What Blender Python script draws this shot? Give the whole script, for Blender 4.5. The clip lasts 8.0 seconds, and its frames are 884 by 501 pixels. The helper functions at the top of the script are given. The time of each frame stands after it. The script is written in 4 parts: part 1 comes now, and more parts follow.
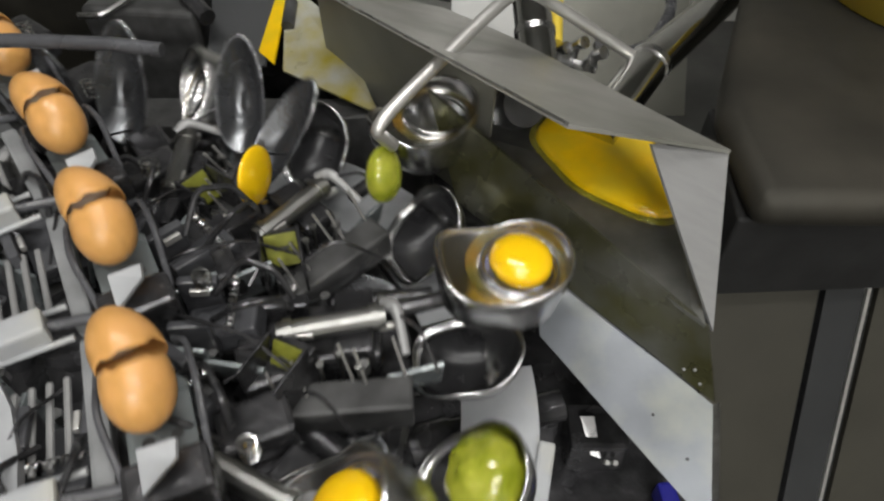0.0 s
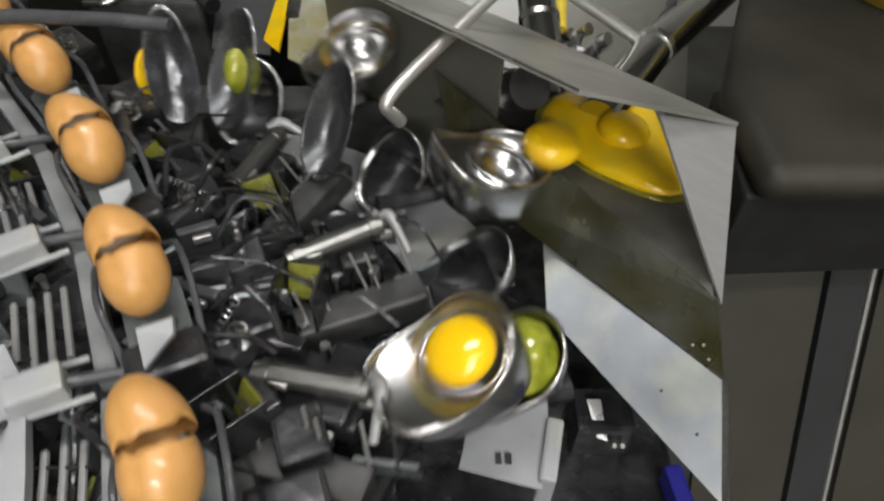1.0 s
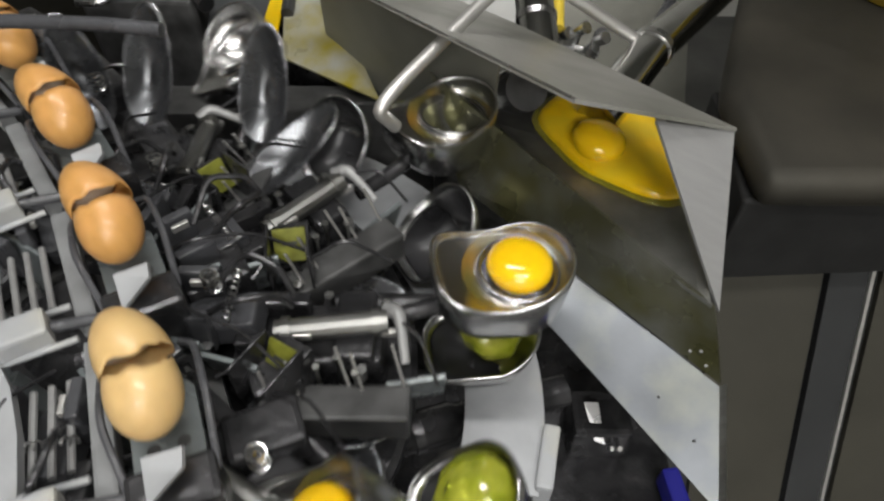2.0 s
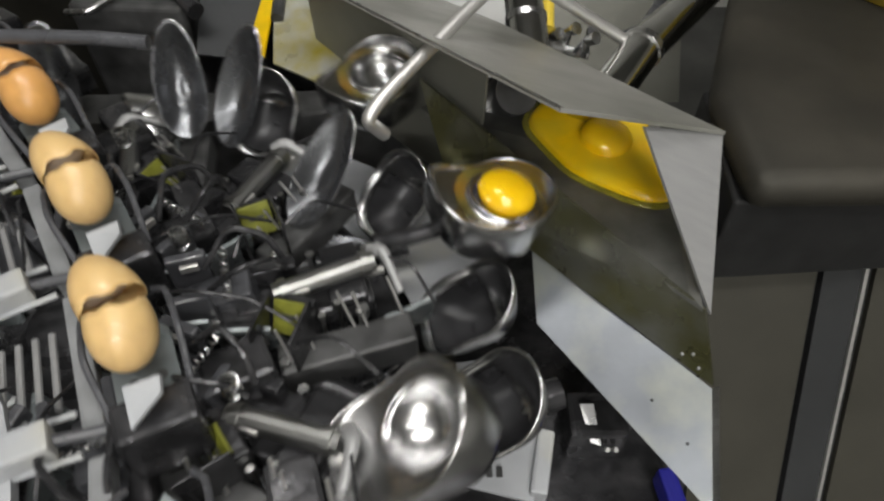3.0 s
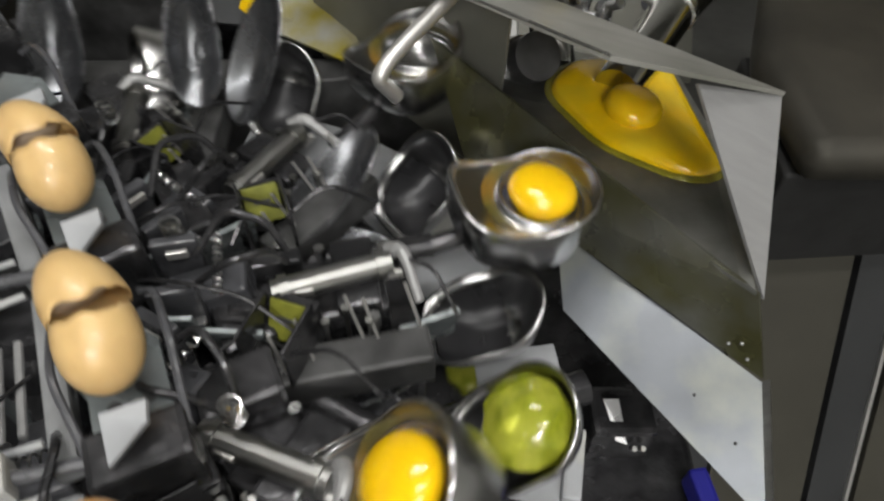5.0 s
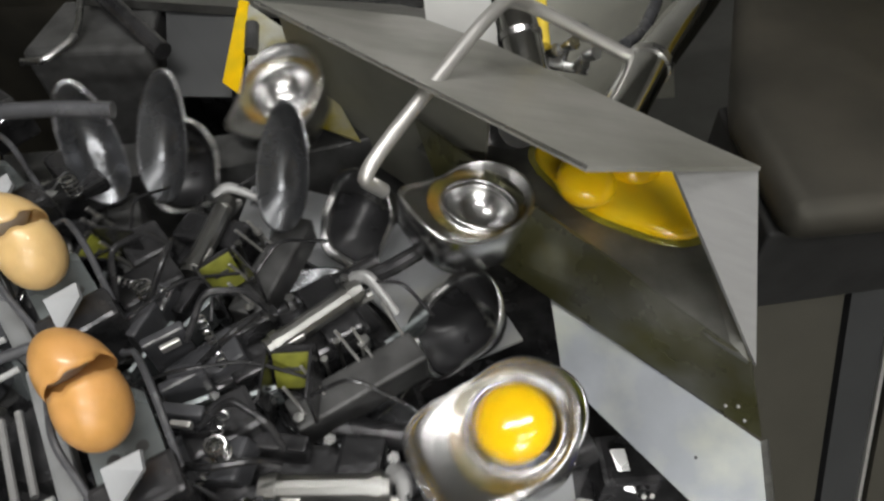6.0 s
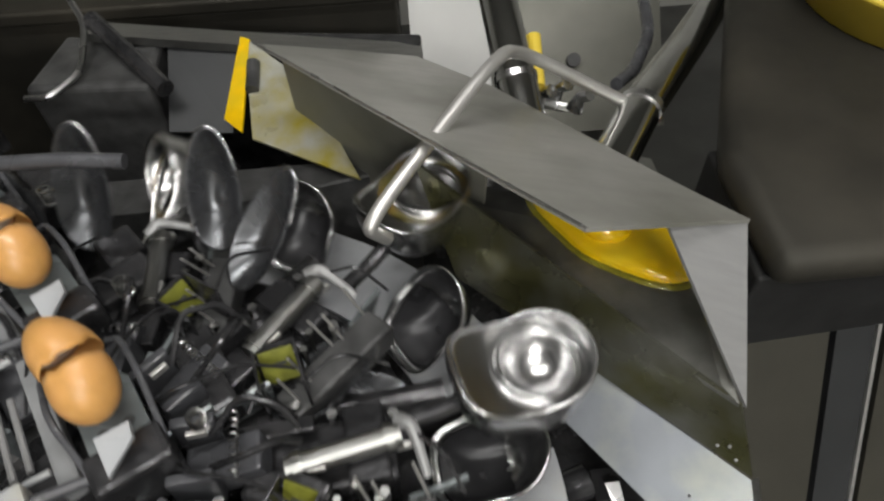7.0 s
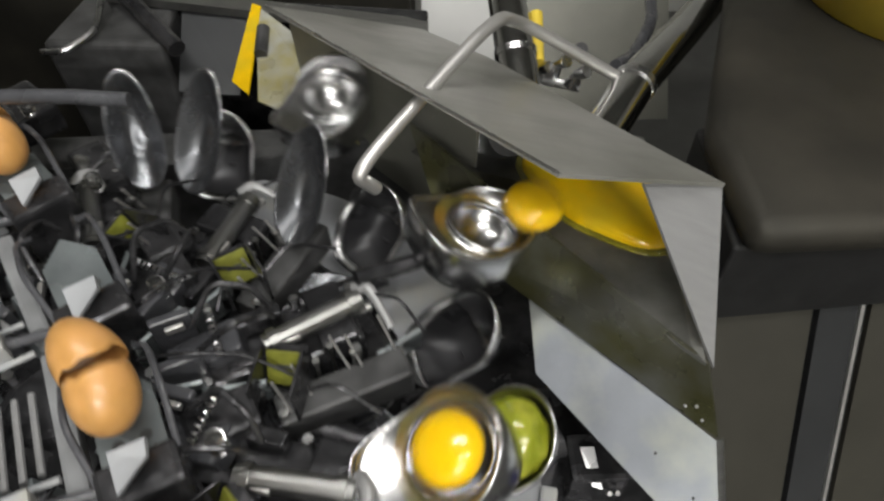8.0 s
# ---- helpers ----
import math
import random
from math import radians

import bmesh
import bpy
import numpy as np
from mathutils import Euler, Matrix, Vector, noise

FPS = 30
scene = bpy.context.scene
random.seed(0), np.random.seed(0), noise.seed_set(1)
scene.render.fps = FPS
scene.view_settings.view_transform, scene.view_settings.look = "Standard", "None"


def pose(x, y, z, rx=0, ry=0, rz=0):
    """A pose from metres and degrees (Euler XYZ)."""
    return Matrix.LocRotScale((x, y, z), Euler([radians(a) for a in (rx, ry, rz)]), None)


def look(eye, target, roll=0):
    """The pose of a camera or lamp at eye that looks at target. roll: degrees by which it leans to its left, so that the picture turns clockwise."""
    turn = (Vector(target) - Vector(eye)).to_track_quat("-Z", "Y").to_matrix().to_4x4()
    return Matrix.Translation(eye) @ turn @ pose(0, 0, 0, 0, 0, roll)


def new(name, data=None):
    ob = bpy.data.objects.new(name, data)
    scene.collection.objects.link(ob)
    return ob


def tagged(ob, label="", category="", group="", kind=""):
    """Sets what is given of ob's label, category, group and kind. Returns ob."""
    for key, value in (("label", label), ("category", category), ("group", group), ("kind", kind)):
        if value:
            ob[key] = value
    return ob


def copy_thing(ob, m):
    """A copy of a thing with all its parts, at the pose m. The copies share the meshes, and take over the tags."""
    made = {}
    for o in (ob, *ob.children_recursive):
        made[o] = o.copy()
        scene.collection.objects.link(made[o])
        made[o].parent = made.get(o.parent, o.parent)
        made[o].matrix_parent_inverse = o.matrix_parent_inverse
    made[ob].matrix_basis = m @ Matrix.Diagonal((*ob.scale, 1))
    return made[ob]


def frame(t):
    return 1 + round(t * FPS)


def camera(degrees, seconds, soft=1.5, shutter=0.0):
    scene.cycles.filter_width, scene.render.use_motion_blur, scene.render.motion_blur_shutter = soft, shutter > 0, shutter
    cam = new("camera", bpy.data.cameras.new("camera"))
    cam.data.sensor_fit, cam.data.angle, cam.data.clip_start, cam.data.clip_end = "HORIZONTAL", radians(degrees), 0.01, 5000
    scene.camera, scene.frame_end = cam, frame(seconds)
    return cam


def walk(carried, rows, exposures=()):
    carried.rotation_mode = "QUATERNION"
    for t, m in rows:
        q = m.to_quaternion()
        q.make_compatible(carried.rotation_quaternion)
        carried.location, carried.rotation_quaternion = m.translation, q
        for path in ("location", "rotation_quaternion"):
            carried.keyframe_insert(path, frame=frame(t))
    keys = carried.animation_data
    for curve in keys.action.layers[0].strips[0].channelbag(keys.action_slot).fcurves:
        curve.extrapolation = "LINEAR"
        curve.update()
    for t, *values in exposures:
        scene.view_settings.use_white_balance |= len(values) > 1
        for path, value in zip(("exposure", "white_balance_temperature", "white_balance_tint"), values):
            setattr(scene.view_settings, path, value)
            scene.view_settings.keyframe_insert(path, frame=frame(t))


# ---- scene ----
cam = camera(66.0, 8.0, soft=2.4, shutter=0.5)
PATH = [
    (0, (0.0043, 0.0019, 1.4059), (-0.0074, 0.6533, 0.6473), 0.34),
    (0.5, (0.0048, -0.0078, 1.4069), (-0.0084, 0.6501, 0.6538), -0.00),
    (1, (-0.0041, -0.0201, 1.3858), (-0.0117, 0.6441, 0.6382), 0.61),
    (1.5, (-0.0026, -0.0205, 1.3763), (-0.013, 0.642, 0.6273), 0.86),
    (1.7, (-0.0021, -0.0133, 1.3821), (-0.0113, 0.6401, 0.6251), 0.72),
    (2.8, (0.007, -0.0006, 1.4), (-0.0026, 0.6499, 0.6405), -0.62),
    (3, (0.0075, 0.0018, 1.3997), (-0.0017, 0.6467, 0.6354), -0.75),
    (3.5, (0.0, -0.0, 1.4), (0.0, 0.6428, 0.634), 0.00),
    (4, (-0.0004, 0.0006, 1.3959), (-0.0009, 0.6493, 0.6349), 0.03),
    (4.5, (-0.0037, 0.0152, 1.3746), (-0.014, 0.6578, 0.6085), -0.60),
    (5, (-0.0172, 0.0321, 1.3438), (-0.006, 0.6704, 0.5741), 0.85),
    (5.2, (-0.0123, 0.0395, 1.3393), (0.0069, 0.676, 0.5682), 0.94),
    (6.3, (-0.0085, 0.0849, 1.4116), (-0.0051, 0.7138, 0.6341), -4.92),
    (6.5, (-0.0119, 0.0799, 1.4109), (0.0004, 0.7135, 0.6373), -3.78),
    (7, (-0.0166, 0.091, 1.4301), (0.0084, 0.7296, 0.661), -2.81),
    (7.5, (-0.0083, 0.0621, 1.4218), (0.0029, 0.6986, 0.6506), -1.88),
    (8, (0.0016, 0.0466, 1.4193), (0.0109, 0.6887, 0.6527), -0.90),
]
walk(cam, [(t, look(eye, target, roll)) for t, eye, target, roll in PATH])

# ---- light: a closed factory room with ceiling tubes ----
world = bpy.data.worlds.new("world")
scene.world = world
world.use_nodes = True
world.node_tree.nodes["Background"].inputs[0].default_value = (0.02, 0.02, 0.02, 1)
scene.view_settings.exposure = 0.19


def area(name, place, target, w, h, watts, colour):
    lamp = bpy.data.lights.new(name, "AREA")
    lamp.shape, lamp.size, lamp.size_y, lamp.energy, lamp.color = "RECTANGLE", w, h, watts, colour
    ob = new(name, lamp)
    ob.matrix_world = look(place, target)
    return ob


TUBES = [(-0.15, 0.40, 2.6), (0.35, -0.55, 2.6), (0.15, -1.9, 2.6)]
area("tube_glow", (-0.15, 0.40, 2.58), (-0.15, 0.40, 0), 1.2, 0.10, 12, (1.0, 0.985, 0.955))
area("tube_glow", (0.35, -0.55, 2.58), (0.35, -0.55, 0), 1.2, 0.10, 12, (1.0, 0.985, 0.955))
area("tube_glow", (0.15, -1.9, 2.58), (0.15, -1.9, 0), 1.2, 0.10, 46, (1.0, 0.985, 0.955))


# ---- materials ----
def material(name, colour, rough=0.5, metal=0.0, vary=0.25, scale=40.0, bump=0.0, bump_scale=200.0, stretch=(1, 1, 1), coat=0.0,
             transmission=0.0, sss=0.0, second=None, amount=(0.45, 0.6), second_scale=14.0, rough_vary=0.12, ior=1.45, alpha=1.0):
    m = bpy.data.materials.new(name)
    m.use_nodes = True
    nt = m.node_tree
    b = nt.nodes["Principled BSDF"]
    co = nt.nodes.new("ShaderNodeTexCoord")
    mp = nt.nodes.new("ShaderNodeMapping")
    mp.inputs["Scale"].default_value = stretch
    nt.links.new(co.outputs["Object"], mp.inputs["Vector"])
    n1 = nt.nodes.new("ShaderNodeTexNoise")
    n1.inputs["Scale"].default_value, n1.inputs["Detail"].default_value = scale, 6
    nt.links.new(mp.outputs[0], n1.inputs["Vector"])
    ramp = nt.nodes.new("ShaderNodeValToRGB")
    lo = [c * (1 - vary) for c in colour]
    hi = [min(1, c * (1 + vary)) for c in colour]
    ramp.color_ramp.elements[0].position, ramp.color_ramp.elements[1].position = 0.3, 0.7
    ramp.color_ramp.elements[0].color, ramp.color_ramp.elements[1].color = (*lo, 1), (*hi, 1)
    nt.links.new(n1.outputs["Fac"], ramp.inputs["Fac"])
    out = ramp.outputs["Color"]
    if second:
        n2 = nt.nodes.new("ShaderNodeTexNoise")
        n2.inputs["Scale"].default_value, n2.inputs["Detail"].default_value = second_scale, 5
        nt.links.new(co.outputs["Object"], n2.inputs["Vector"])
        r2 = nt.nodes.new("ShaderNodeValToRGB")
        r2.color_ramp.elements[0].position, r2.color_ramp.elements[1].position = amount
        nt.links.new(n2.outputs["Fac"], r2.inputs["Fac"])
        mx = nt.nodes.new("ShaderNodeMixRGB")
        mx.inputs["Color2"].default_value = (*second, 1)
        nt.links.new(r2.outputs["Color"], mx.inputs["Fac"])
        nt.links.new(out, mx.inputs["Color1"])
        out = mx.outputs["Color"]
    nt.links.new(out, b.inputs["Base Color"])
    n3 = nt.nodes.new("ShaderNodeTexNoise")
    n3.inputs["Scale"].default_value, n3.inputs["Detail"].default_value = 25.0, 4
    nt.links.new(co.outputs["Object"], n3.inputs["Vector"])
    mr = nt.nodes.new("ShaderNodeMapRange")
    mr.inputs["To Min"].default_value, mr.inputs["To Max"].default_value = max(0.02, rough - rough_vary), min(1, rough + rough_vary)
    nt.links.new(n3.outputs["Fac"], mr.inputs["Value"])
    nt.links.new(mr.outputs[0], b.inputs["Roughness"])
    b.inputs["Metallic"].default_value = metal
    b.inputs["Coat Weight"].default_value = coat
    b.inputs["Coat Roughness"].default_value = 0.05
    b.inputs["Transmission Weight"].default_value = transmission
    b.inputs["Subsurface Weight"].default_value = sss
    b.inputs["Subsurface Radius"].default_value = (0.01, 0.006, 0.002)
    b.inputs["IOR"].default_value = ior
    b.inputs["Alpha"].default_value = alpha
    if bump:
        n4 = nt.nodes.new("ShaderNodeTexNoise")
        n4.inputs["Scale"].default_value, n4.inputs["Detail"].default_value = bump_scale, 3
        nt.links.new(mp.outputs[0], n4.inputs["Vector"])
        bp = nt.nodes.new("ShaderNodeBump")
        bp.inputs["Strength"].default_value, bp.inputs["Distance"].default_value = bump, 0.002
        nt.links.new(n4.outputs["Fac"], bp.inputs["Height"])
        nt.links.new(bp.outputs[0], b.inputs["Normal"])
    return m


PIPE = material("bright_pipe_steel", (0.58, 0.58, 0.57), 0.13, 1.0, 0.08, 30, 0.03, 60, rough_vary=0.04)
STEEL = material("polished_steel", (0.54, 0.54, 0.54), 0.27, 1.0, 0.12, 30, 0.08, 60)
BRUSHED = material("brushed_steel", (0.30, 0.30, 0.29), 0.36, 1.0, 0.15, 25, 0.12, 160, (1, 12, 1))
DARK = material("dark_steel", (0.050, 0.050, 0.053), 0.25, 0.6, 0.35, 30, 0.55, 70, second=(0.085, 0.084, 0.088), amount=(0.45, 0.65), second_scale=30)
BLACK = material("black_plastic", (0.055, 0.055, 0.055), 0.4, 0.0, 0.4, 40, 0.1, 200)
GREY = material("grey_plastic", (0.066, 0.067, 0.073), 0.27, 0.0, 0.25, 30, 0.45, 80)
WHITE = material("white_plastic", (0.37, 0.38, 0.395), 0.38, 0.0, 0.1, 30, 0.05, 120, second=(0.45, 0.44, 0.38), amount=(0.55, 0.75))
WET = material("wet_pale_steel", (0.172, 0.184, 0.202), 0.34, 0.35, 0.12, 20, 0.2, 40, second=(0.24, 0.25, 0.22), amount=(0.45, 0.75), second_scale=22)
OLIVE = material("stained_steel", (0.185, 0.185, 0.158), 0.28, 0.7, 0.2, 20, 0.15, 40, second=(0.105, 0.103, 0.045), amount=(0.38, 0.62), second_scale=13)
TRAY = material("tray_steel", (0.26, 0.26, 0.24), 0.33, 0.8, 0.2, 40, 0.1, 120)
BOX = material("housing_steel", (0.036, 0.034, 0.028), 0.60, 0.6, 0.35, 4, 0.06, 30, second=(0.082, 0.074, 0.058), amount=(0.4, 0.8), second_scale=5)
PANEL = material("olive_panel", (0.058, 0.055, 0.044), 0.5, 0.2, 0.12, 8, 0.03, 60)
PANEL2 = material("grey_panel", (0.056, 0.058, 0.060), 0.42, 0.4, 0.12, 8, 0.03, 60)
SHELL = material("brown_egg_shell", (0.58, 0.30, 0.088), 0.36, 0.0, 0.10, 60, 0.10, 500, coat=0.35, sss=0.05, second=(0.68, 0.35, 0.12), amount=(0.4, 0.7), second_scale=40)
SHELL_TAN = material("tan_egg_shell", (0.64, 0.425, 0.185), 0.36, 0.0, 0.08, 60, 0.10, 500, coat=0.35, sss=0.05, second=(0.70, 0.48, 0.21), amount=(0.4, 0.7), second_scale=40)
LINING = material("shell_lining", (0.78, 0.68, 0.56), 0.5, 0.0, 0.1, 40, 0.05, 200)
YOLK = material("egg_yolk", (0.92, 0.57, 0.006), 0.16, 0.0, 0.06, 30, 0.05, 60, coat=0.6, sss=0.15)
YOLK_RUN = material("yolk_pool", (0.88, 0.55, 0.004), 0.14, 0.0, 0.10, 30, 0.25, 35, coat=0.7, second=(0.74, 0.52, 0.02), amount=(0.4, 0.65), second_scale=24)
ALBUMEN = material("egg_white", (0.74, 0.76, 0.10), 0.10, 0.0, 0.15, 40, 0.35, 45, coat=0.6, transmission=0.55, second=(0.36, 0.42, 0.02), amount=(0.4, 0.65), second_scale=40, rough_vary=0.05)
FILM = material("egg_white_film", (0.24, 0.20, 0.03), 0.10, 0.0, 0.3, 30, 0.2, 40, coat=0.6, second=(0.45, 0.24, 0.02), amount=(0.45, 0.66), second_scale=22, alpha=0.34)
PALE = material("pale_grey_paint", (0.66, 0.66, 0.64), 0.45, 0.0, 0.06, 6, 0.03, 60)
STAINED = material("yolk_stained_sheet", (0.48, 0.48, 0.42), 0.3, 0.3, 0.15, 25, 0.2, 50, second=(0.42, 0.34, 0.01), amount=(0.42, 0.62), second_scale=12)
BAND = material("mid_grey_plastic", (0.22, 0.225, 0.23), 0.4, 0.0, 0.2, 30, 0.1, 120)
BLUEGREY = material("blue_grey_plate", (0.19, 0.21, 0.215), 0.28, 0.3, 0.2, 30, 0.4, 70)
PALESTEEL = material("dull_pale_steel", (0.31, 0.31, 0.31), 0.46, 0.35, 0.05, 25, 0.06, 160, (1, 10, 1))
COVER = material("cover_steel", (0.36, 0.355, 0.33), 0.40, 0.45, 0.05, 12, 0.05, 120, (1, 8, 1), second=(0.22, 0.22, 0.19), amount=(0.4, 0.7), second_scale=9)
BACKGREY = material("olive_grey_sheet", (0.19, 0.188, 0.16), 0.45, 0.2, 0.2, 7, 0.04, 60)
SPOON = material("dull_spoon_steel", (0.105, 0.108, 0.115), 0.27, 0.8, 0.3, 40, 0.25, 45, (1, 1, 0.3))
POOLFILM = material("pool_rim_film", (0.34, 0.30, 0.02), 0.10, 0.0, 0.2, 30, 0.2, 40, coat=0.6, alpha=0.6)
# Near-black colour that paints the dark wheel's reflection inside the white cup.
CUPREFLECT = material("dark_reflection_steel", (0.030, 0.030, 0.032), 0.30, 0.3, 0.3, 30, 0.05, 60)
CUP = material("bright_cup_steel", (0.53, 0.53, 0.53), 0.25, 1.0, 0.12, 18, 0.02, 30, rough_vary=0.05)
BLUE = material("blue_paint", (0.02, 0.02, 0.26), 0.4, 0.0, 0.1, 20)
YELLOW = material("yellow_plastic", (0.70, 0.52, 0.06), 0.35, 0.0, 0.1, 20, coat=0.2)
# Near-black for the panel gaps and for the shade under the housing.
GAPSHADE = material("gap_and_shade_black", (0.012, 0.012, 0.012), 0.65, 0.0, 0.3, 40, 0.1, 150)
RODSTEEL = material("bright_rod_steel", (0.62, 0.61, 0.59), 0.42, 0.8, 0.08, 30, 0.04, 120)
LABEL = material("yellow_green_sticker", (0.165, 0.17, 0.022), 0.5, 0.0, 0.45, 60)
PAINT = material("room_paint", (0.58, 0.58, 0.55), 0.7, 0.0, 0.08, 5, 0.05, 60)
FLOOR = material("factory_floor", (0.09, 0.09, 0.085), 0.45, 0.0, 0.2, 6, 0.08, 60)
CEIL = material("ceiling_paint", (0.30, 0.30, 0.29), 0.8, 0.0, 0.06, 4)
GLOW = bpy.data.materials.new("tube_light")
GLOW.use_nodes = True
GLOW.node_tree.nodes["Principled BSDF"].inputs["Emission Color"].default_value = (1, 0.97, 0.9, 1)
GLOW.node_tree.nodes["Principled BSDF"].inputs["Emission Strength"].default_value = 12


# ---- mesh helpers ----
def part(name, bm, mat, parent=None, label="", smooth=False, crisp=True):
    me = bpy.data.meshes.new(name)
    bmesh.ops.recalc_face_normals(bm, faces=bm.faces)
    for f in bm.faces:
        if crisp and len(f.verts) > 4:
            for e in f.edges:
                e.smooth = False
    bm.to_mesh(me)
    bm.free()
    me.materials.append(mat)
    if smooth:
        for p in me.polygons:
            p.use_smooth = True
    ob = new(name, me)
    if parent:
        ob.parent = parent
    if label:
        ob["label"] = label
    return ob


def thing(name, label, category, group="", kind="", at=None):
    ob = new(name)
    ob.empty_display_size = 0.02
    if at is not None:
        ob.matrix_world = at
    return tagged(ob, label, category, group, kind)


def add_box(bm, cx, cy, cz, sx, sy, sz, bevel=0.002, turn=None):
    tmp = bmesh.new()
    bmesh.ops.create_cube(tmp, size=1)
    bmesh.ops.scale(tmp, vec=(sx, sy, sz), verts=tmp.verts)
    if bevel:
        bmesh.ops.bevel(tmp, geom=tmp.edges[:], offset=min(bevel, 0.3 * min(sx, sy, sz)), segments=2, affect="EDGES", profile=0.6)
    m = Matrix.Translation((cx, cy, cz)) @ (turn or Matrix())
    bmesh.ops.transform(tmp, matrix=m, verts=tmp.verts)
    join(bm, tmp)
    return bm


def join(bm, tmp):
    me = bpy.data.meshes.new("tmp")
    tmp.to_mesh(me)
    tmp.free()
    bm.from_mesh(me)
    bpy.data.meshes.remove(me)


def add_tube(bm, points, radius, seg=12, caps=True):
    """A round bar or pipe along points."""
    pts = [Vector(p) for p in points]
    rings = []
    side = None
    for i, p in enumerate(pts):
        way = (pts[min(i + 1, len(pts) - 1)] - pts[max(i - 1, 0)]).normalized()
        if side is None:
            side = way.orthogonal().normalized()
        side = (side - way * side.dot(way)).normalized()
        up = way.cross(side)
        r = radius[i] if isinstance(radius, (list, tuple)) else radius
        rings.append([bm.verts.new(p + (side * math.cos(a) + up * math.sin(a)) * r) for a in (2 * math.pi * k / seg for k in range(seg))])
    for a, b in zip(rings, rings[1:]):
        for k in range(seg):
            bm.faces.new((a[k], a[(k + 1) % seg], b[(k + 1) % seg], b[k]))
    if caps:
        bm.faces.new(rings[0][::-1])
        bm.faces.new(rings[-1])
    return bm


def arc_points(points, n=6):
    """Rounds a polyline's corners."""
    pts = [Vector(p) for p in points]
    out = [pts[0]]
    for a, b, c in zip(pts, pts[1:], pts[2:]):
        p, q = b + (a - b) * 0.3, b + (c - b) * 0.3
        for k in range(n + 1):
            s = k / n
            out.append(p * (1 - s) ** 2 + b * 2 * s * (1 - s) + q * s * s)
    out.append(pts[-1])
    return out


def add_lathe(bm, profile, seg=32, squash=(1, 1)):
    """A body of revolution round z from (radius, height) pairs."""
    rings = []
    for r, z in profile:
        if r < 1e-5:
            rings.append([bm.verts.new((0, 0, z))])
        else:
            rings.append([bm.verts.new((r * math.cos(a) * squash[0], r * math.sin(a) * squash[1], z)) for a in (2 * math.pi * k / seg for k in range(seg))])
    for a, b in zip(rings, rings[1:]):
        for k in range(seg):
            j = (k + 1) % seg
            if len(a) == 1 and len(b) == 1:
                continue
            if len(a) == 1:
                bm.faces.new((a[0], b[k], b[j]))
            elif len(b) == 1:
                bm.faces.new((a[k], a[j], b[0]))
            else:
                bm.faces.new((a[k], a[j], b[j], b[k]))
    return bm


def add_plate(bm, corners, thick):
    """A flat sheet through its corners, with thickness below it."""
    pts = [Vector(c) for c in corners]
    n = Vector((0, 0, 0))
    for a, b in zip(pts, pts[1:] + pts[:1]):
        n += a.cross(b)
    n.normalize()
    if n.z < 0:
        n = -n
    top = [bm.verts.new(p) for p in pts]
    low = [bm.verts.new(p - n * thick) for p in pts]
    bm.faces.new(top)
    bm.faces.new(low[::-1])
    for k in range(len(pts)):
        j = (k + 1) % len(pts)
        bm.faces.new((top[k], low[k], low[j], top[j]))
    return bm


def moved(ob, m):
    ob.matrix_basis = m
    return ob


# ---- the room ----
def build_room():
    def wall(name, c, s, mat, label):
        return tagged(part(name, add_box(bmesh.new(), *c, *s, 0), mat), label, "wall" if "wall" in name else name, kind="structure")
    wall("floor", (0, 0, -0.05), (6, 6, 0.1), FLOOR, "dark grey sealed factory floor")
    wall("ceiling", (0, 0, 2.75), (6, 6, 0.1), CEIL, "plain pale painted ceiling with light tubes")
    wall("wall_north", (0, 2.45, 1.35), (6, 0.1, 2.7), PAINT, "plain off-white wall behind the machine")
    wall("wall_south", (0, -2.45, 1.35), (6, 0.1, 2.7), PAINT, "plain off-white wall")
    wall("wall_east", (2.95, 0, 1.35), (0.1, 4.8, 2.7), PAINT, "plain off-white wall")
    wall("wall_west", (-2.95, 0, 1.35), (0.1, 4.8, 2.7), PAINT, "plain off-white wall")
    first = None
    for x, y, z in TUBES:
        if first is None:
            first = thing("ceiling_light", "white ceiling fitting with a long glowing tube", "ceiling light", "ceiling lights", at=pose(x, y, 2.66))
            part("frame", add_box(bmesh.new(), 0, 0, 0.015, 1.3, 0.16, 0.05), WHITE, first)
            bm = bmesh.new()
            add_tube(bm, [(-0.6, 0, -0.03), (0.6, 0, -0.03)], 0.016)
            part("tube", bm, GLOW, first, "glowing white tube")
        else:
            copy_thing(first, pose(x, y, 2.66))


build_room()

# ---- the wheel of breaking heads ----
HUB = (-0.268, 0.28)
STEP = 40.0
RATE = 40.0 / 0.7
HEADS = 9


def beta(k, t):
    return -5.2 + RATE * (t - 4.0) - STEP * k


def wrap(a):
    return (a + 180) % 360 - 180


def curve(x, table):
    xs, ys = zip(*table)
    return float(np.interp(x, xs, ys))


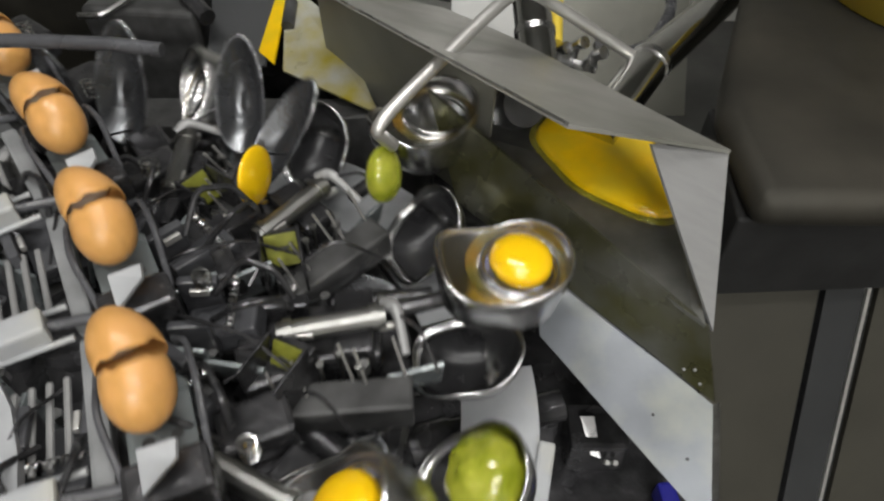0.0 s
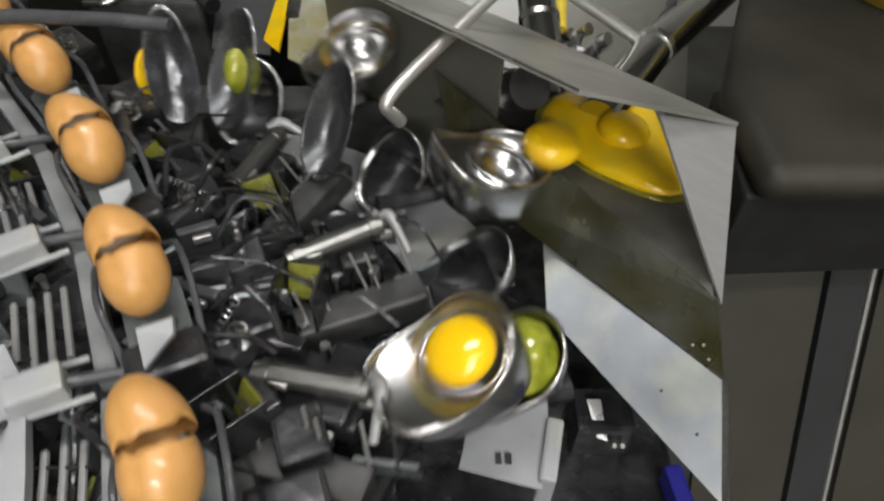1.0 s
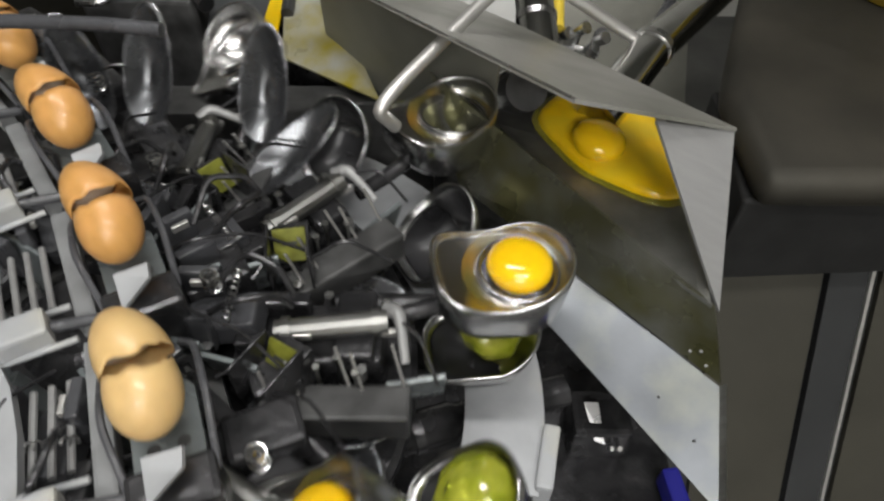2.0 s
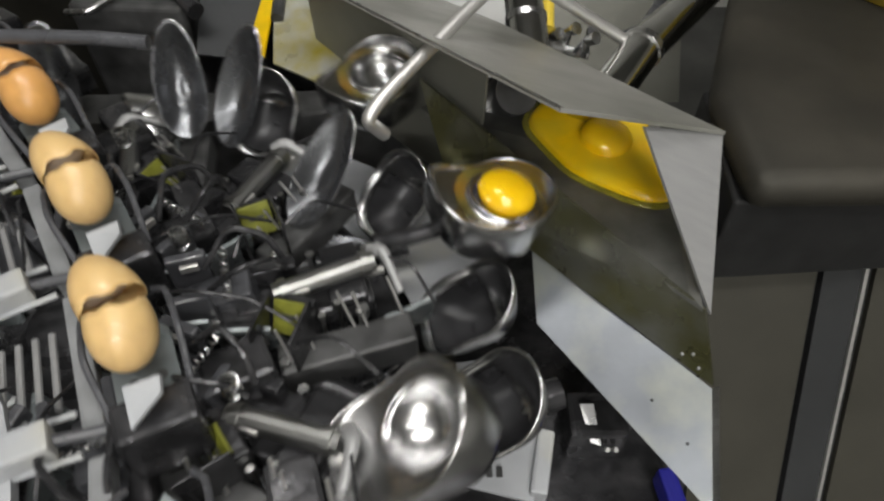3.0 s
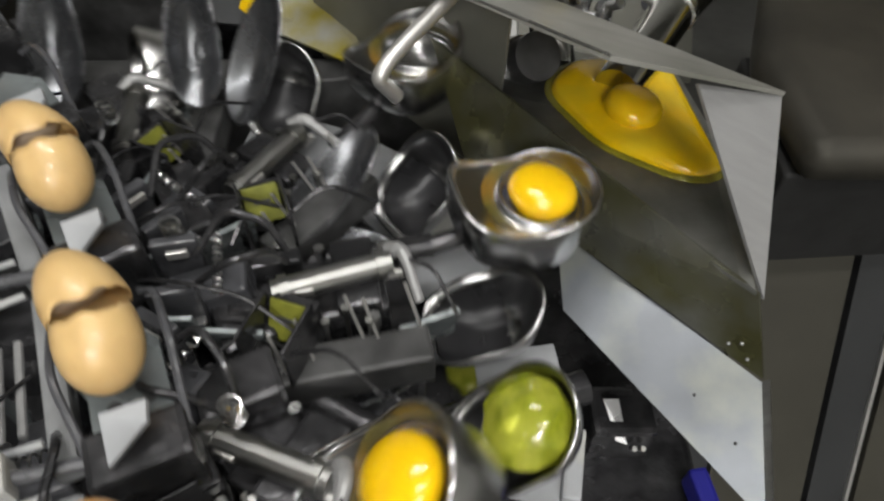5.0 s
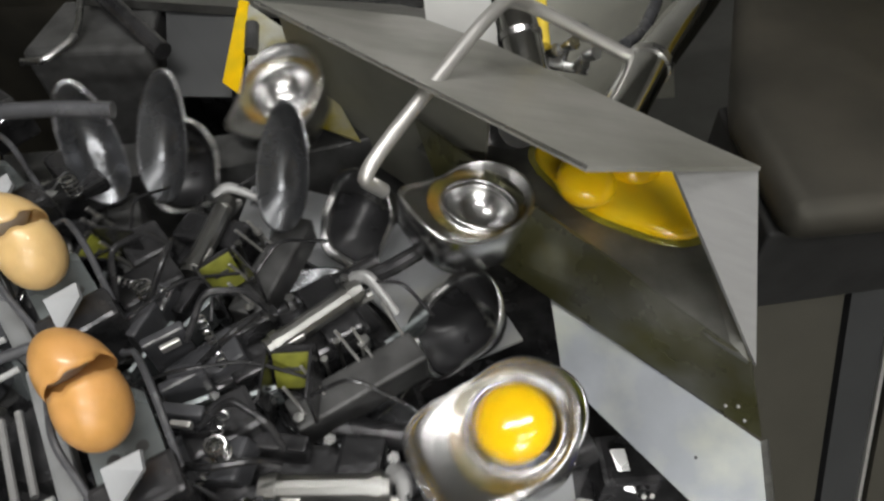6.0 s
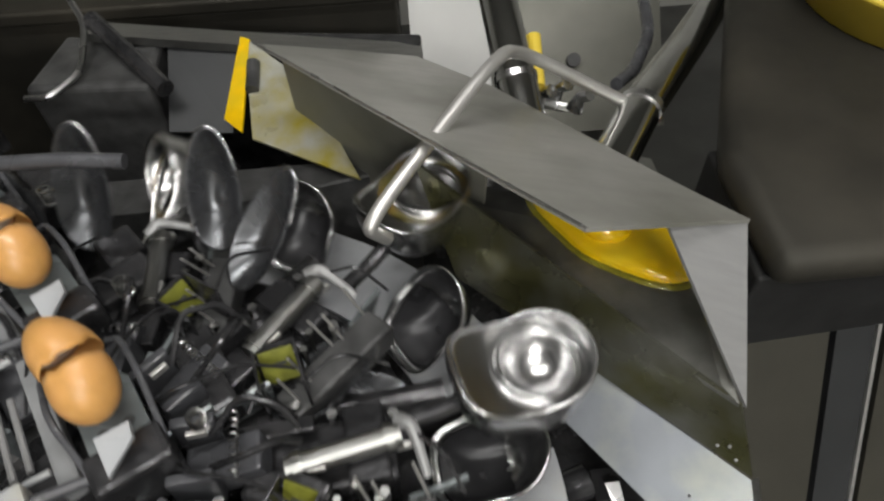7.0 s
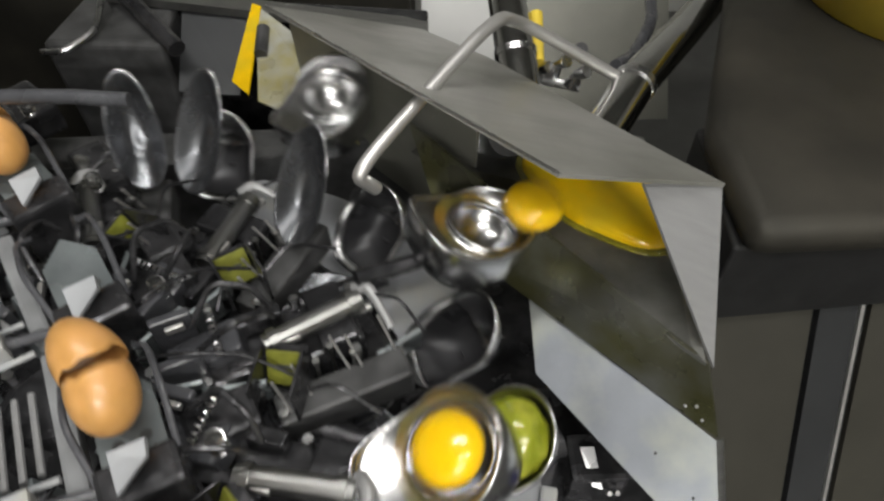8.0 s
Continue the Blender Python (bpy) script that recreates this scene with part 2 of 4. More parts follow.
OUT = [(-180, .25), (-34, .258), (-28, .266), (-22.3, .274), (-16.6, .281), (-10.9, .300), (-5.2, .313), (6, .331), (17.7, .342), (29, .340), (35, .340), (46, .352), (58, .358), (66, .368), (75, .338), (81, .326), (86, .300), (100, .27), (120, .25), (180, .25)]
LEAD = [(-180, 0), (-60, 0), (-34, 1.5), (-28, 1.5), (-22, 4), (-16.6, 5.8), (-5.2, 7), (6, 3.7), (23, 1.4), (35, -1), (46, -3), (56, -4), (66, 0), (86, 1.6), (120, 1), (180, 0)]
TILT = [(-180, 20), (-130, 0), (-60, -36), (-28, -36), (-22, -33), (-16.6, -25), (-10.9, -11), (-5, 0), (1, 5), (12, 8), (18, 17), (23, 22), (28, 16), (35, 6), (46, 2), (58, 0), (66, -12), (80, -20), (110, -30), (150, -20), (180, 20)]
YAW = [(-180, 0), (-110, 30), (-80, 36), (-28, 36), (-16.6, 33), (-10.9, 25), (-5, 13), (1, 4), (12, 0), (180, 0)]
ROLL = [(-180, -80), (-130, -60), (-90, 0), (72, 0), (78, -18), (88, -60), (100, -75), (180, -80)]
YUP = [(-180, .92), (-70, 1.0), (-50, 1.005), (-20, 1.006), (-12, 1.004), (-4, 1.0), (82, 1.0), (96, .94), (180, .92)]
W_OUT = [(-180, .31), (-24, .316), (-14, .325), (-6, .318), (4, .302), (10, .298), (18, .308), (28, .300), (58, .300), (86, .305), (98, .325), (130, .29), (180, .31)]
W_UP = [(-180, .955), (-14, .955), (-4, .930), (4, .915), (14, .930), (75, .935), (120, .95), (180, .955)]
W_TILT = [(-180, 0), (-60, -32), (-24, -30), (-14, -24), (-6, -10), (2, 0), (10, -10), (18, -24), (45, -34), (70, -45), (120, -45), (180, 0)]
W_LEAD = [(-180, 12.5), (-60, 17), (-28, 16.5), (-18, 12.5), (-12, 12.5), (-4, 8), (4, 0), (10, -4), (18, -6.5), (29, -8), (35, -11.2), (46, -14.5), (58, -18), (70, -19), (86, -22), (110, -22), (180, 12.5)]
W_YAW = [(-180, 0), (-80, 30), (-20, 26), (-10, 18), (2, 0), (180, 0)]


def yolk_cup_pose(a):
    """Pose of the yolk cup in its head's space, by the head's angle."""
    r, d = curve(a, OUT), curve(a, LEAD)
    return pose(0, 0, 0, 0, 0, d) @ Matrix.Translation((r, 0, curve(a, YUP))) @ pose(0, 0, 0, 0, 0, curve(a, YAW)) @ pose(0, 0, 0, 0, curve(a, TILT), 0) @ pose(0, 0, 0, curve(a, ROLL), 0, 0)


def white_cup_pose(a):
    return pose(0, 0, 0, 0, 0, curve(a, W_LEAD)) @ Matrix.Translation((curve(a, W_OUT), 0, curve(a, W_UP))) @ pose(0, 0, 0, 0, 0, curve(a, W_YAW)) @ pose(0, 0, 0, 0, curve(a, W_TILT), 0)


SPOONS = [(0.062, 0.222, 1.0), (-0.056, 0.218, 0.95)]
S_UP = [(-180, .93), (-60, .93), (44, .93), (58, .985), (68, 1.008), (150, 1.008), (180, .93)]
S_OUT = [(-180, 0), (44, 0), (68, .045), (150, .055), (180, 0)]
S_TILT = [(-180, 100), (44, 100), (66, 34), (150, 34), (180, 100)]


def spoon_pose(a, y, r):
    a += (y - 0.062) * 110 + 15
    return Matrix.Translation((r - 0.05 + curve(a, S_OUT) * 1.6, y, curve(a, S_UP))) @ pose(0, 0, 0, 0, curve(a, S_TILT), 0)


def head_pose(k, t):
    return Matrix.Translation((*HUB, 0)) @ pose(0, 0, 0, 0, 0, beta(k, t))


def reach(f, back, side):
    """Distance from the well's centre to the scoop's edge: round outside, straight-sided and square inside."""
    c, q = math.cos(f), math.sin(f)
    if c >= 0:
        return side
    return ((abs(c) / back) ** 4 + (abs(q) / side) ** 4) ** (-1 / 4)


def add_rings(bm, rings):
    """Skins rings of points, a ring of one point closing an end."""
    loops = [[bm.verts.new(p) for p in ring] for ring in rings]
    for a, b in zip(loops, loops[1:]):
        n = max(len(a), len(b))
        for k in range(n):
            j = (k + 1) % n
            if len(a) == 1:
                bm.faces.new((a[0], b[k], b[j]))
            elif len(b) == 1:
                bm.faces.new((a[k], a[j], b[0]))
            else:
                bm.faces.new((a[k], a[j], b[j], b[k]))
    return bm


ROUND = [2 * math.pi * k / 56 for k in range(56)]
BACK, SIDE = 0.064, 0.0380


def lip(f):
    """Height of the yolk cup's edge: a raised wall round the outer end."""
    return 0.003 + 0.013 * max(0.0, math.cos(f) + 0.25) ** 0.8


def slope(x):
    """The cup's inner wall climbs at about 45 degrees behind the well."""
    s = max(0.0, -x - 0.031)
    return 0.36 * s * s / (s + 0.006)


def scoop_ring(u, z=None, rise=0.0, grow=0.0, bend=0.0):
    """A ring between the well (u = 0) and the scoop's edge (u = 1)."""
    out = []
    for f in ROUND:
        r = 0.0325 + (reach(f, BACK, SIDE) + grow - 0.0325) * u
        x, y = r * math.cos(f), r * math.sin(f)
        out.append((x, y, slope(x) + (z + 4.0 * bend * y * y if z is not None else lip(f) + rise)))
    return out


def circle(r, z):
    return [(r * math.cos(f), r * math.sin(f), z) for f in ROUND]


def bowl_ring(u, back, side, low, high, grow=0.0, drop=0.0):
    """A ring of the white cup, from its floor (u = 0) to its edge (u = 1)."""
    out = []
    for f in ROUND:
        c = math.cos(f)
        top = high * max(0.0, c) + 0.004 - 0.020 * max(0.0, -c - 0.55)
        r = (reach(f, back, side) + grow) * u
        out.append((r * c, r * math.sin(f), low + (top - low) * u ** 3.4 - drop))
    return out


def build_head():
    head = thing("breaking_head", "steel egg breaking head with cups, roller arm and pins", "machine head", "heads on the wheel")
    # yolk cup: a long scoop, square inside and round outside, with a ringed round well
    bm = bmesh.new()
    add_rings(bm, [[(0, 0, -0.024)], *[circle(0.0292 * math.sin(a), -0.024 + 0.0245 * (1 - math.cos(a)) / (1 - math.cos(1.35)) if a < 1.35 else 0.0) for a in (0.15, 0.3, 0.45, 0.6, 0.75, 0.9, 1.05, 1.2, 1.34)], circle(0.0315, -0.002), circle(0.0325, -0.0045),
                   *[scoop_ring(u, -0.0055, bend=1.0) for u in (0.15, 0.3, 0.45, 0.6, 0.75, 0.86)], scoop_ring(0.95, None, -0.005), scoop_ring(0.985, None, -0.002), scoop_ring(1.0, None), scoop_ring(1.0, None, 0.0006, 0.0012),
                   scoop_ring(1.0, None, -0.002, 0.0024), scoop_ring(1.0, -0.014, 0, 0.0012), scoop_ring(0.97, -0.026), scoop_ring(0.80, -0.034), scoop_ring(0.3, -0.037), [(0, 0, -0.037)]])
    cup = part("yolk_cup", bm, CUP, head, "polished steel scoop with a round well", True)
    bm = bmesh.new()
    add_tube(bm, [(-0.045, 0, -0.030), (-0.075, 0, -0.040), (-0.105, 0, -0.045)], 0.007)
    part("stem", bm, DARK, cup)
    bm = bmesh.new()
    add_lathe(bm, [(0.0302 + 0.0017 * math.cos(a), 0.0002 + 0.0022 * math.sin(a)) for a in (2 * math.pi * k / 8 for k in range(9))], 44)
    part("rim", bm, CUP, cup, "bright rolled rim", True)
    bm = bmesh.new()
    add_rings(bm, [[(r * math.cos(f), r * math.sin(f), slope(r * math.cos(f)) - 0.0042 + 4.0 * (r * math.sin(f)) ** 2 + 0.004 * w ** 3 * (math.cos(f) > 0)) for f in ROUND for r in [0.0327 + min(0.0095, 0.9 * (reach(f, BACK, SIDE) - 0.0327)) * w]] for w in (0.0, 0.3, 0.6, 0.85, 1.0)])
    part("film", bm, FILM, cup, "amber film of egg white", True)
    # white cup: a smaller deep scoop
    bm = bmesh.new()
    steps = (0.2, 0.35, 0.5, 0.62, 0.72, 0.8, 0.87, 0.94, 1.0)
    add_rings(bm, [[(0, 0, -0.034)]] + [bowl_ring(u, 0.056, 0.0345, -0.034, 0.012) for u in steps] + [bowl_ring(u, 0.056, 0.0345, -0.034, 0.012, 0.0022, 0.001 if u > 0.95 else 0.003) for u in steps[::-1]] + [[(0, 0, -0.037)]])
    wcup = part("white_cup", bm, CUP, head, "deep polished steel scoop", True)
    bm = bmesh.new()
    add_tube(bm, [(-0.015, 0, -0.036), (-0.05, 0, -0.046), (-0.09, 0, -0.046)], 0.006)
    part("stem", bm, DARK, wcup)
    bm = bmesh.new()
    add_tube(bm, bowl_ring(1.0, 0.056, 0.0345, -0.034, 0.012, 0.0011) + bowl_ring(1.0, 0.056, 0.0345, -0.034, 0.012, 0.0011)[:1], 0.0015, 6, False)
    part("rim", bm, CUP, wcup, "bright rolled rim", True)
    # dark skin over the cup's inner half: painted reflection of the wheel
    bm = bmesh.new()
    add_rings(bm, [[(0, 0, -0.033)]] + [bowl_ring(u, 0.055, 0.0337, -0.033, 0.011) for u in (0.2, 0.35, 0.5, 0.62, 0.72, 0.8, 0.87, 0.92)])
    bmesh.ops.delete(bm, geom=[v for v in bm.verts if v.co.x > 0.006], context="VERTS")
    part("liner", bm, CUPREFLECT, wcup, "inner face darkened as a reflection of the dark wheel", True)
    # carrier: slotted block with pins, roller bar, lever
    part("carrier", add_box(bmesh.new(), 0.165, 0, 0.935, 0.11, 0.052, 0.05, 0.004), DARK, head)
    part("bridge", add_box(bmesh.new(), 0.20, 0.0, 0.968, 0.03, 0.06, 0.012, 0.003), DARK, head)
    for y in (0.018, -0.018):
        part("cheek", add_box(bmesh.new(), 0.14, y, 0.970, 0.05, 0.012, 0.018, 0.002), DARK, head)
    bm = bmesh.new()
    add_tube(bm, [(0.145, -0.016, 0.984), (0.225, -0.006, 0.984)], 0.0085)
    add_tube(bm, [(0.150, -0.0154, 0.984), (0.156, -0.0146, 0.984)], 0.0105)
    add_tube(bm, [(0.214, -0.0074, 0.984), (0.220, -0.0066, 0.984)], 0.0105)
    part("roller", bm, BRUSHED, head, "bright steel roller bar")
    bm = bmesh.new()
    add_tube(bm, arc_points([(0.225, 0.004, 0.985), (0.234, -0.004, 0.992), (0.239, -0.036, 0.975)]), [0.006, .0055, .005, .005, .005, .0048, .0045, .004, .0035])
    part("lever", bm, PALESTEEL, head, "small pale lever")
    bm = bmesh.new()
    add_box(bm, 0.19, -0.058, 0.945, 0.105, 0.028, 0.030, 0.003)
    part("slide", bm, BLACK, head, "black plastic slide")
    for x, y in ((0.158, -0.034), (0.176, -0.040), (0.190, -0.032), (0.204, -0.044)):
        bm = bmesh.new()
        add_tube(bm, [(x, y, 0.94), (x, y, 0.976)], 0.0016, 8)
        add_tube(bm, [(x, y, 0.974), (x, y, 0.977)], 0.0030, 8)
        part("pin", bm, BRUSHED, head)
    for x, y, lean in ((0.168, -0.060, 0.014), (0.202, -0.050, 0.016), (0.211, -0.052, 0.013), (0.240, -0.046, 0.014), (0.150, -0.066, 0.012)):
        bm = bmesh.new()
        add_tube(bm, [(x, y, 0.945), (x - lean * 0.7, y + lean, 0.992)], 0.0013, 6)
        part("blade", bm, RODSTEEL, head, "thin bright steel blade")
    for x, y, z, turn in ((0.09, 0.012, 1.004, 20), (0.165, -0.020, 0.985, -30), (0.225, -0.012, 0.978, 50)):
        bm = add_box(bmesh.new(), x, y, z, 0.014, 0.004, 0.006, 0.001, pose(0, 0, 0, 0, 0, 0))
        part("clip", bm, RODSTEEL, head, "small bright clip")
    part("clamp", add_box(bmesh.new(), 0.105, 0, 0.975, 0.055, 0.030, 0.022, 0.003, pose(0, 0, 0, 0, -12, 0)), GREY, head)
    for y in (0.02, -0.02):
        part("jaw", add_box(bmesh.new(), 0.088, y, 0.99, 0.03, 0.008, 0.04, 0.002), GREY, head)
    for s in (1, -1):
        bm = bmesh.new()
        add_tube(bm, arc_points([(0.10, 0.012 * s, 1.0), (0.125, 0.022 * s, 1.028), (0.15, 0.012 * s, 1.022), (0.158, 0.005 * s, 1.0)]), 0.0025, 8)
        part("finger", bm, DARK, head)
    bm = bmesh.new()
    pts = [(0.115 + 0.0028 * math.cos(a), 0.0 + 0.05 * a / 60 - 0.026, 1.004 + 0.0028 * math.sin(a)) for a in (0.6 * k for k in range(104))]
    add_tube(bm, pts, 0.0008, 5)
    part("spring", bm, STEEL, head)
    # sticker deep between two side plates
    slot = Matrix.Translation((0.153, -0.040, 0.982)) @ pose(0, 0, 0, 0, 0, -31)
    bm = bmesh.new()
    add_box(bm, 0, 0.010, -0.012, 0.032, 0.014, 0.040, 0.002)
    bracket = moved(part("bracket", bm, DARK, head, "dark bracket behind the sticker"), slot)
    for side in (-0.0155, 0.0155):
        moved(part("side_plate", add_box(bmesh.new(), side, -0.012, 0, 0.0022, 0.038, 0.040, 0.0008), DARK, bracket), Matrix())
    lean = pose(0, 0.0005, 0, -28, 0, 0)
    sticker = moved(part("sticker", add_box(bmesh.new(), 0, 0, 0, 0.026, 0.0024, 0.028, 0.0006), LABEL, head, "yellow-green sticker with a dark dash"), slot @ lean)
    part("dash", add_box(bmesh.new(), 0, -0.0016, 0.002, 0.012, 0.001, 0.0026, 0), BLACK, sticker)
    # round arm carrying the cups
    bm = bmesh.new()
    add_tube(bm, [(0.10, 0.052, 0.925), (0.19, 0.052, 0.925), (0.196, 0.052, 0.925), (0.265, 0.052, 0.925)], [0.012, 0.012, 0.010, 0.010], 20)
    part("cup_arm", bm, DARK, head, "dark round steel arm", True)
    for x, y, z, turn in ((0.075, 0.030, 0.975, 30), (0.118, -0.036, 0.965, -15), (0.245, -0.030, 0.930, 10)):
        part("fin", add_box(bmesh.new(), x, y, z, 0.045, 0.004, 0.045, 0.001, pose(0, 0, 0, 15, 0, turn)), BLUEGREY, head, "blue-grey flat plate")
    for x, y, z in ((0.095, 0.042, 0.985), (0.130, -0.045, 0.975), (0.150, 0.042, 0.965), (0.178, 0.024, 0.975), (0.208, -0.040, 0.974), (0.222, 0.016, 0.976), (0.238, 0.02, 0.955)):
        bm = bmesh.new()
        add_tube(bm, [(x, y, z - 0.012), (x, y, z)], 0.0042, 6)
        part("bolt", bm, STEEL, head)
    for pts in ([(0.06, 0.0, 1.0), (0.09, -0.02, 1.018), (0.13, -0.03, 1.005), (0.16, -0.05, 0.98)], [(0.16, 0.045, 0.99), (0.19, 0.055, 1.006), (0.225, 0.05, 0.985)], [(0.235, -0.01, 0.99), (0.25, -0.03, 1.0), (0.262, -0.05, 0.97)], [(0.12, 0.03, 0.985), (0.13, 0.05, 0.99), (0.15, 0.06, 0.96)]):
        bm = bmesh.new()
        add_tube(bm, arc_points(pts), 0.0014, 6)
        part("wire", bm, DARK, head)
    for y, r, big in SPOONS:
        place = spoon_pose(100, y, r)
        oval = [(0.025 * big * math.cos(a), 0.058 * big * math.sin(a) * (1 + 0.15 * math.sin(a))) for a in (2 * math.pi * k / 28 for k in range(28))]
        bm = bmesh.new()
        shape = [(w, 0.014 * (1 - w * w) + 0.002 * math.sin(5 * w)) for w in (0.12, 0.3, 0.5, 0.7, 0.85, 0.95, 1.0)]
        inner = [[(d, u * w, v * w) for u, v in oval] for w, d in shape]
        outer = [[(d + 0.0016, u * w, v * w) for u, v in oval] for w, d in reversed(shape)]
        add_rings(bm, [[(0.014, 0, 0)]] + inner + outer + [[(0.0156, 0, 0)]])
        blade = moved(part("spoon", bm, SPOON, head, "dark polished oval spoon", True), place)
        bm = bmesh.new()
        add_tube(bm, [(0, u, v) for u, v in oval[1:13]], [0.0004 + 0.0010 * math.sin(math.pi * i / 11) for i in range(12)], 6, False)
        part("rim", bm, STEEL, blade, "thin bright edge along part of the oval", True)
    return head, cup, wcup


def build_heads():
    head, _, _ = build_head()
    all_heads = [head]
    for k in range(1, HEADS):
        all_heads.append(copy_thing(head, Matrix()))
    for k in (4, 8):
        for o in list(all_heads[k].children_recursive):
            if o.name.startswith("film"):
                bpy.data.objects.remove(o)
    return all_heads


heads = build_heads()


def build_hub():
    hub = thing("wheel_hub", "dark steel hub and disc carrying the breaking heads", "hub")
    bm = bmesh.new()
    add_lathe(bm, [(0, 0.99), (0.03, 0.99), (0.034, 0.98), (0.05, 0.965), (0.075, 0.955), (0.08, 0.94), (0.08, 0.90), (0, 0.90)], 40)
    moved(part("cap", bm, DARK, hub, smooth=False), Matrix.Translation((*HUB, 0)))
    bm = bmesh.new()
    add_lathe(bm, [(0, 0.905), (0.24, 0.905), (0.245, 0.90), (0.245, 0.885), (0.24, 0.88), (0, 0.88)], 64)
    moved(part("disc", bm, DARK, hub), Matrix.Translation((*HUB, 0)))
    bm = bmesh.new()
    add_lathe(bm, [(0, 0.88), (0.12, 0.88), (0.14, 0.5), (0.2, 0.05), (0.2, 0.0), (0, 0)], 40)
    moved(part("column", bm, DARK, hub), Matrix.Translation((*HUB, 0)))
    for k in range(12):
        a = 2 * math.pi * k / 12
        bm = bmesh.new()
        add_tube(bm, [(HUB[0] + 0.062 * math.cos(a), HUB[1] + 0.062 * math.sin(a), 0.955), (HUB[0] + 0.062 * math.cos(a), HUB[1] + 0.062 * math.sin(a), 0.972)], 0.005, 6)
        part("bolt", bm, STEEL, hub)


build_hub()


def build_cross_arm():
    arm = thing("cross_arm", "dark round steel arm running under the cups", "machine arm")
    bm = bmesh.new()
    add_tube(bm, [(-0.19, 0.215, 0.820), (0.005, 0.280, 0.820), (0.010, 0.282, 0.820), (0.112, 0.315, 0.820)], [0.019, 0.019, 0.0155, 0.0155], 24)
    part("bar", bm, DARK, arm, smooth=True)
    for x, y in ((-0.06, 0.258), (0.100, 0.311)):
        part("bracket", add_box(bmesh.new(), x, y, 0.75, 0.022, 0.026, 0.120, 0.003), DARK, arm)
    bm = bmesh.new()
    add_tube(bm, [(-0.03, 0.268, 0.820), (-0.022, 0.271, 0.820)], 0.0215, 24)
    part("collar", bm, DARK, arm, "dark clamped collar", True)


build_cross_arm()

# ---- eggs and the chain of holders ----
EGG_C = (-1.184, -0.2455)
EGG_R = 1.1026
MISSING = (5, 10)


def egg_angle(n, t):
    return math.degrees((0.465 + 0.196 * (t - 0.7 * n)) / EGG_R)


def egg_pose(n, t):
    return Matrix.Translation((*EGG_C, 0)) @ pose(0, 0, 0, 0, 0, egg_angle(n, t))


def egg_profile(a, length=0.060, width=0.0415):
    """Radius and height along an egg, a from 0 (blunt end) to pi."""
    z = -math.cos(a) * length / 2
    r = math.sin(a) * width / 2 * (1 - 0.10 * (-math.cos(a)))
    return r, z


def shell_half(a0, a1, jag, seg=36, rows=14):
    """One half shell with a jagged broken edge and thickness."""
    bm = bmesh.new()
    rng = random.Random(jag)
    rough = [rng.uniform(-0.10, 0.10) for _ in range(seg)]
    edge = [0.5 * rough[k] + 0.35 * rough[k - 1] + 0.25 * math.sin(2 * math.pi * k / seg + jag) * 0.35 for k in range(seg)]
    def sheet(grow):
        rings = []
        for i in range(rows + 1):
            ring = []
            for k in range(seg):
                s = i / rows
                b = a1 + edge[k] * (1 if a1 < 3 else 0)
                c = a0 + edge[k] * (1 if a0 > 0.1 else 0)
                a = c + (b - c) * s
                r, z = egg_profile(min(max(a, 0.001), math.pi - 0.001))
                f = 2 * math.pi * k / seg
                ring.append(bm.verts.new((r * grow * math.cos(f), r * grow * math.sin(f), z * grow)))
            rings.append(ring)
        for p, q in zip(rings, rings[1:]):
            for k in range(seg):
                bm.faces.new((p[k], p[(k + 1) % seg], q[(k + 1) % seg], q[k]))
        return rings
    o, i = sheet(1.0), sheet(0.975)
    e = -1 if a1 < 3 else 0
    for k in range(seg):
        bm.faces.new((o[e][k], o[e][(k + 1) % seg], i[e][(k + 1) % seg], i[e][k]))
    return bm


def build_egg(mat, seed, label):
    egg = thing("cracked_egg", label, "egg", "eggs in the holders")
    # long axis along the tangent, tipped toward the outside
    up = pose(0, 0, 0, -58, 0, -4)
    big = part("lower_shell", shell_half(0.0, 1.90, seed), mat, egg, smooth=True)
    big.matrix_basis = Matrix.Translation((EGG_R, -0.004, 1.064)) @ up @ Matrix.Translation((0, 0, -0.008)) @ pose(0, 0, 0, 6, 0, 0)
    small = part("upper_shell", shell_half(1.35, math.pi, seed + 1), mat, egg, smooth=True)
    small.matrix_basis = Matrix.Translation((EGG_R, -0.004, 1.058)) @ up @ Matrix.Translation((0, 0, 0.010)) @ Matrix.Translation((-0.003, 0, 0.004)) @ pose(0, 0, 0, -8, -20, 0)
    bm = bmesh.new()
    add_lathe(bm, [(0, -0.002), (0.012, -0.002), (0.0165, 0.0), (0.0165, 0.002), (0, 0.003)], 24)
    inside = part("membrane", bm, LINING, egg, "pale shell membrane", True)
    inside.matrix_basis = small.matrix_basis @ Matrix.Translation((0, 0, 0.004))
    return egg


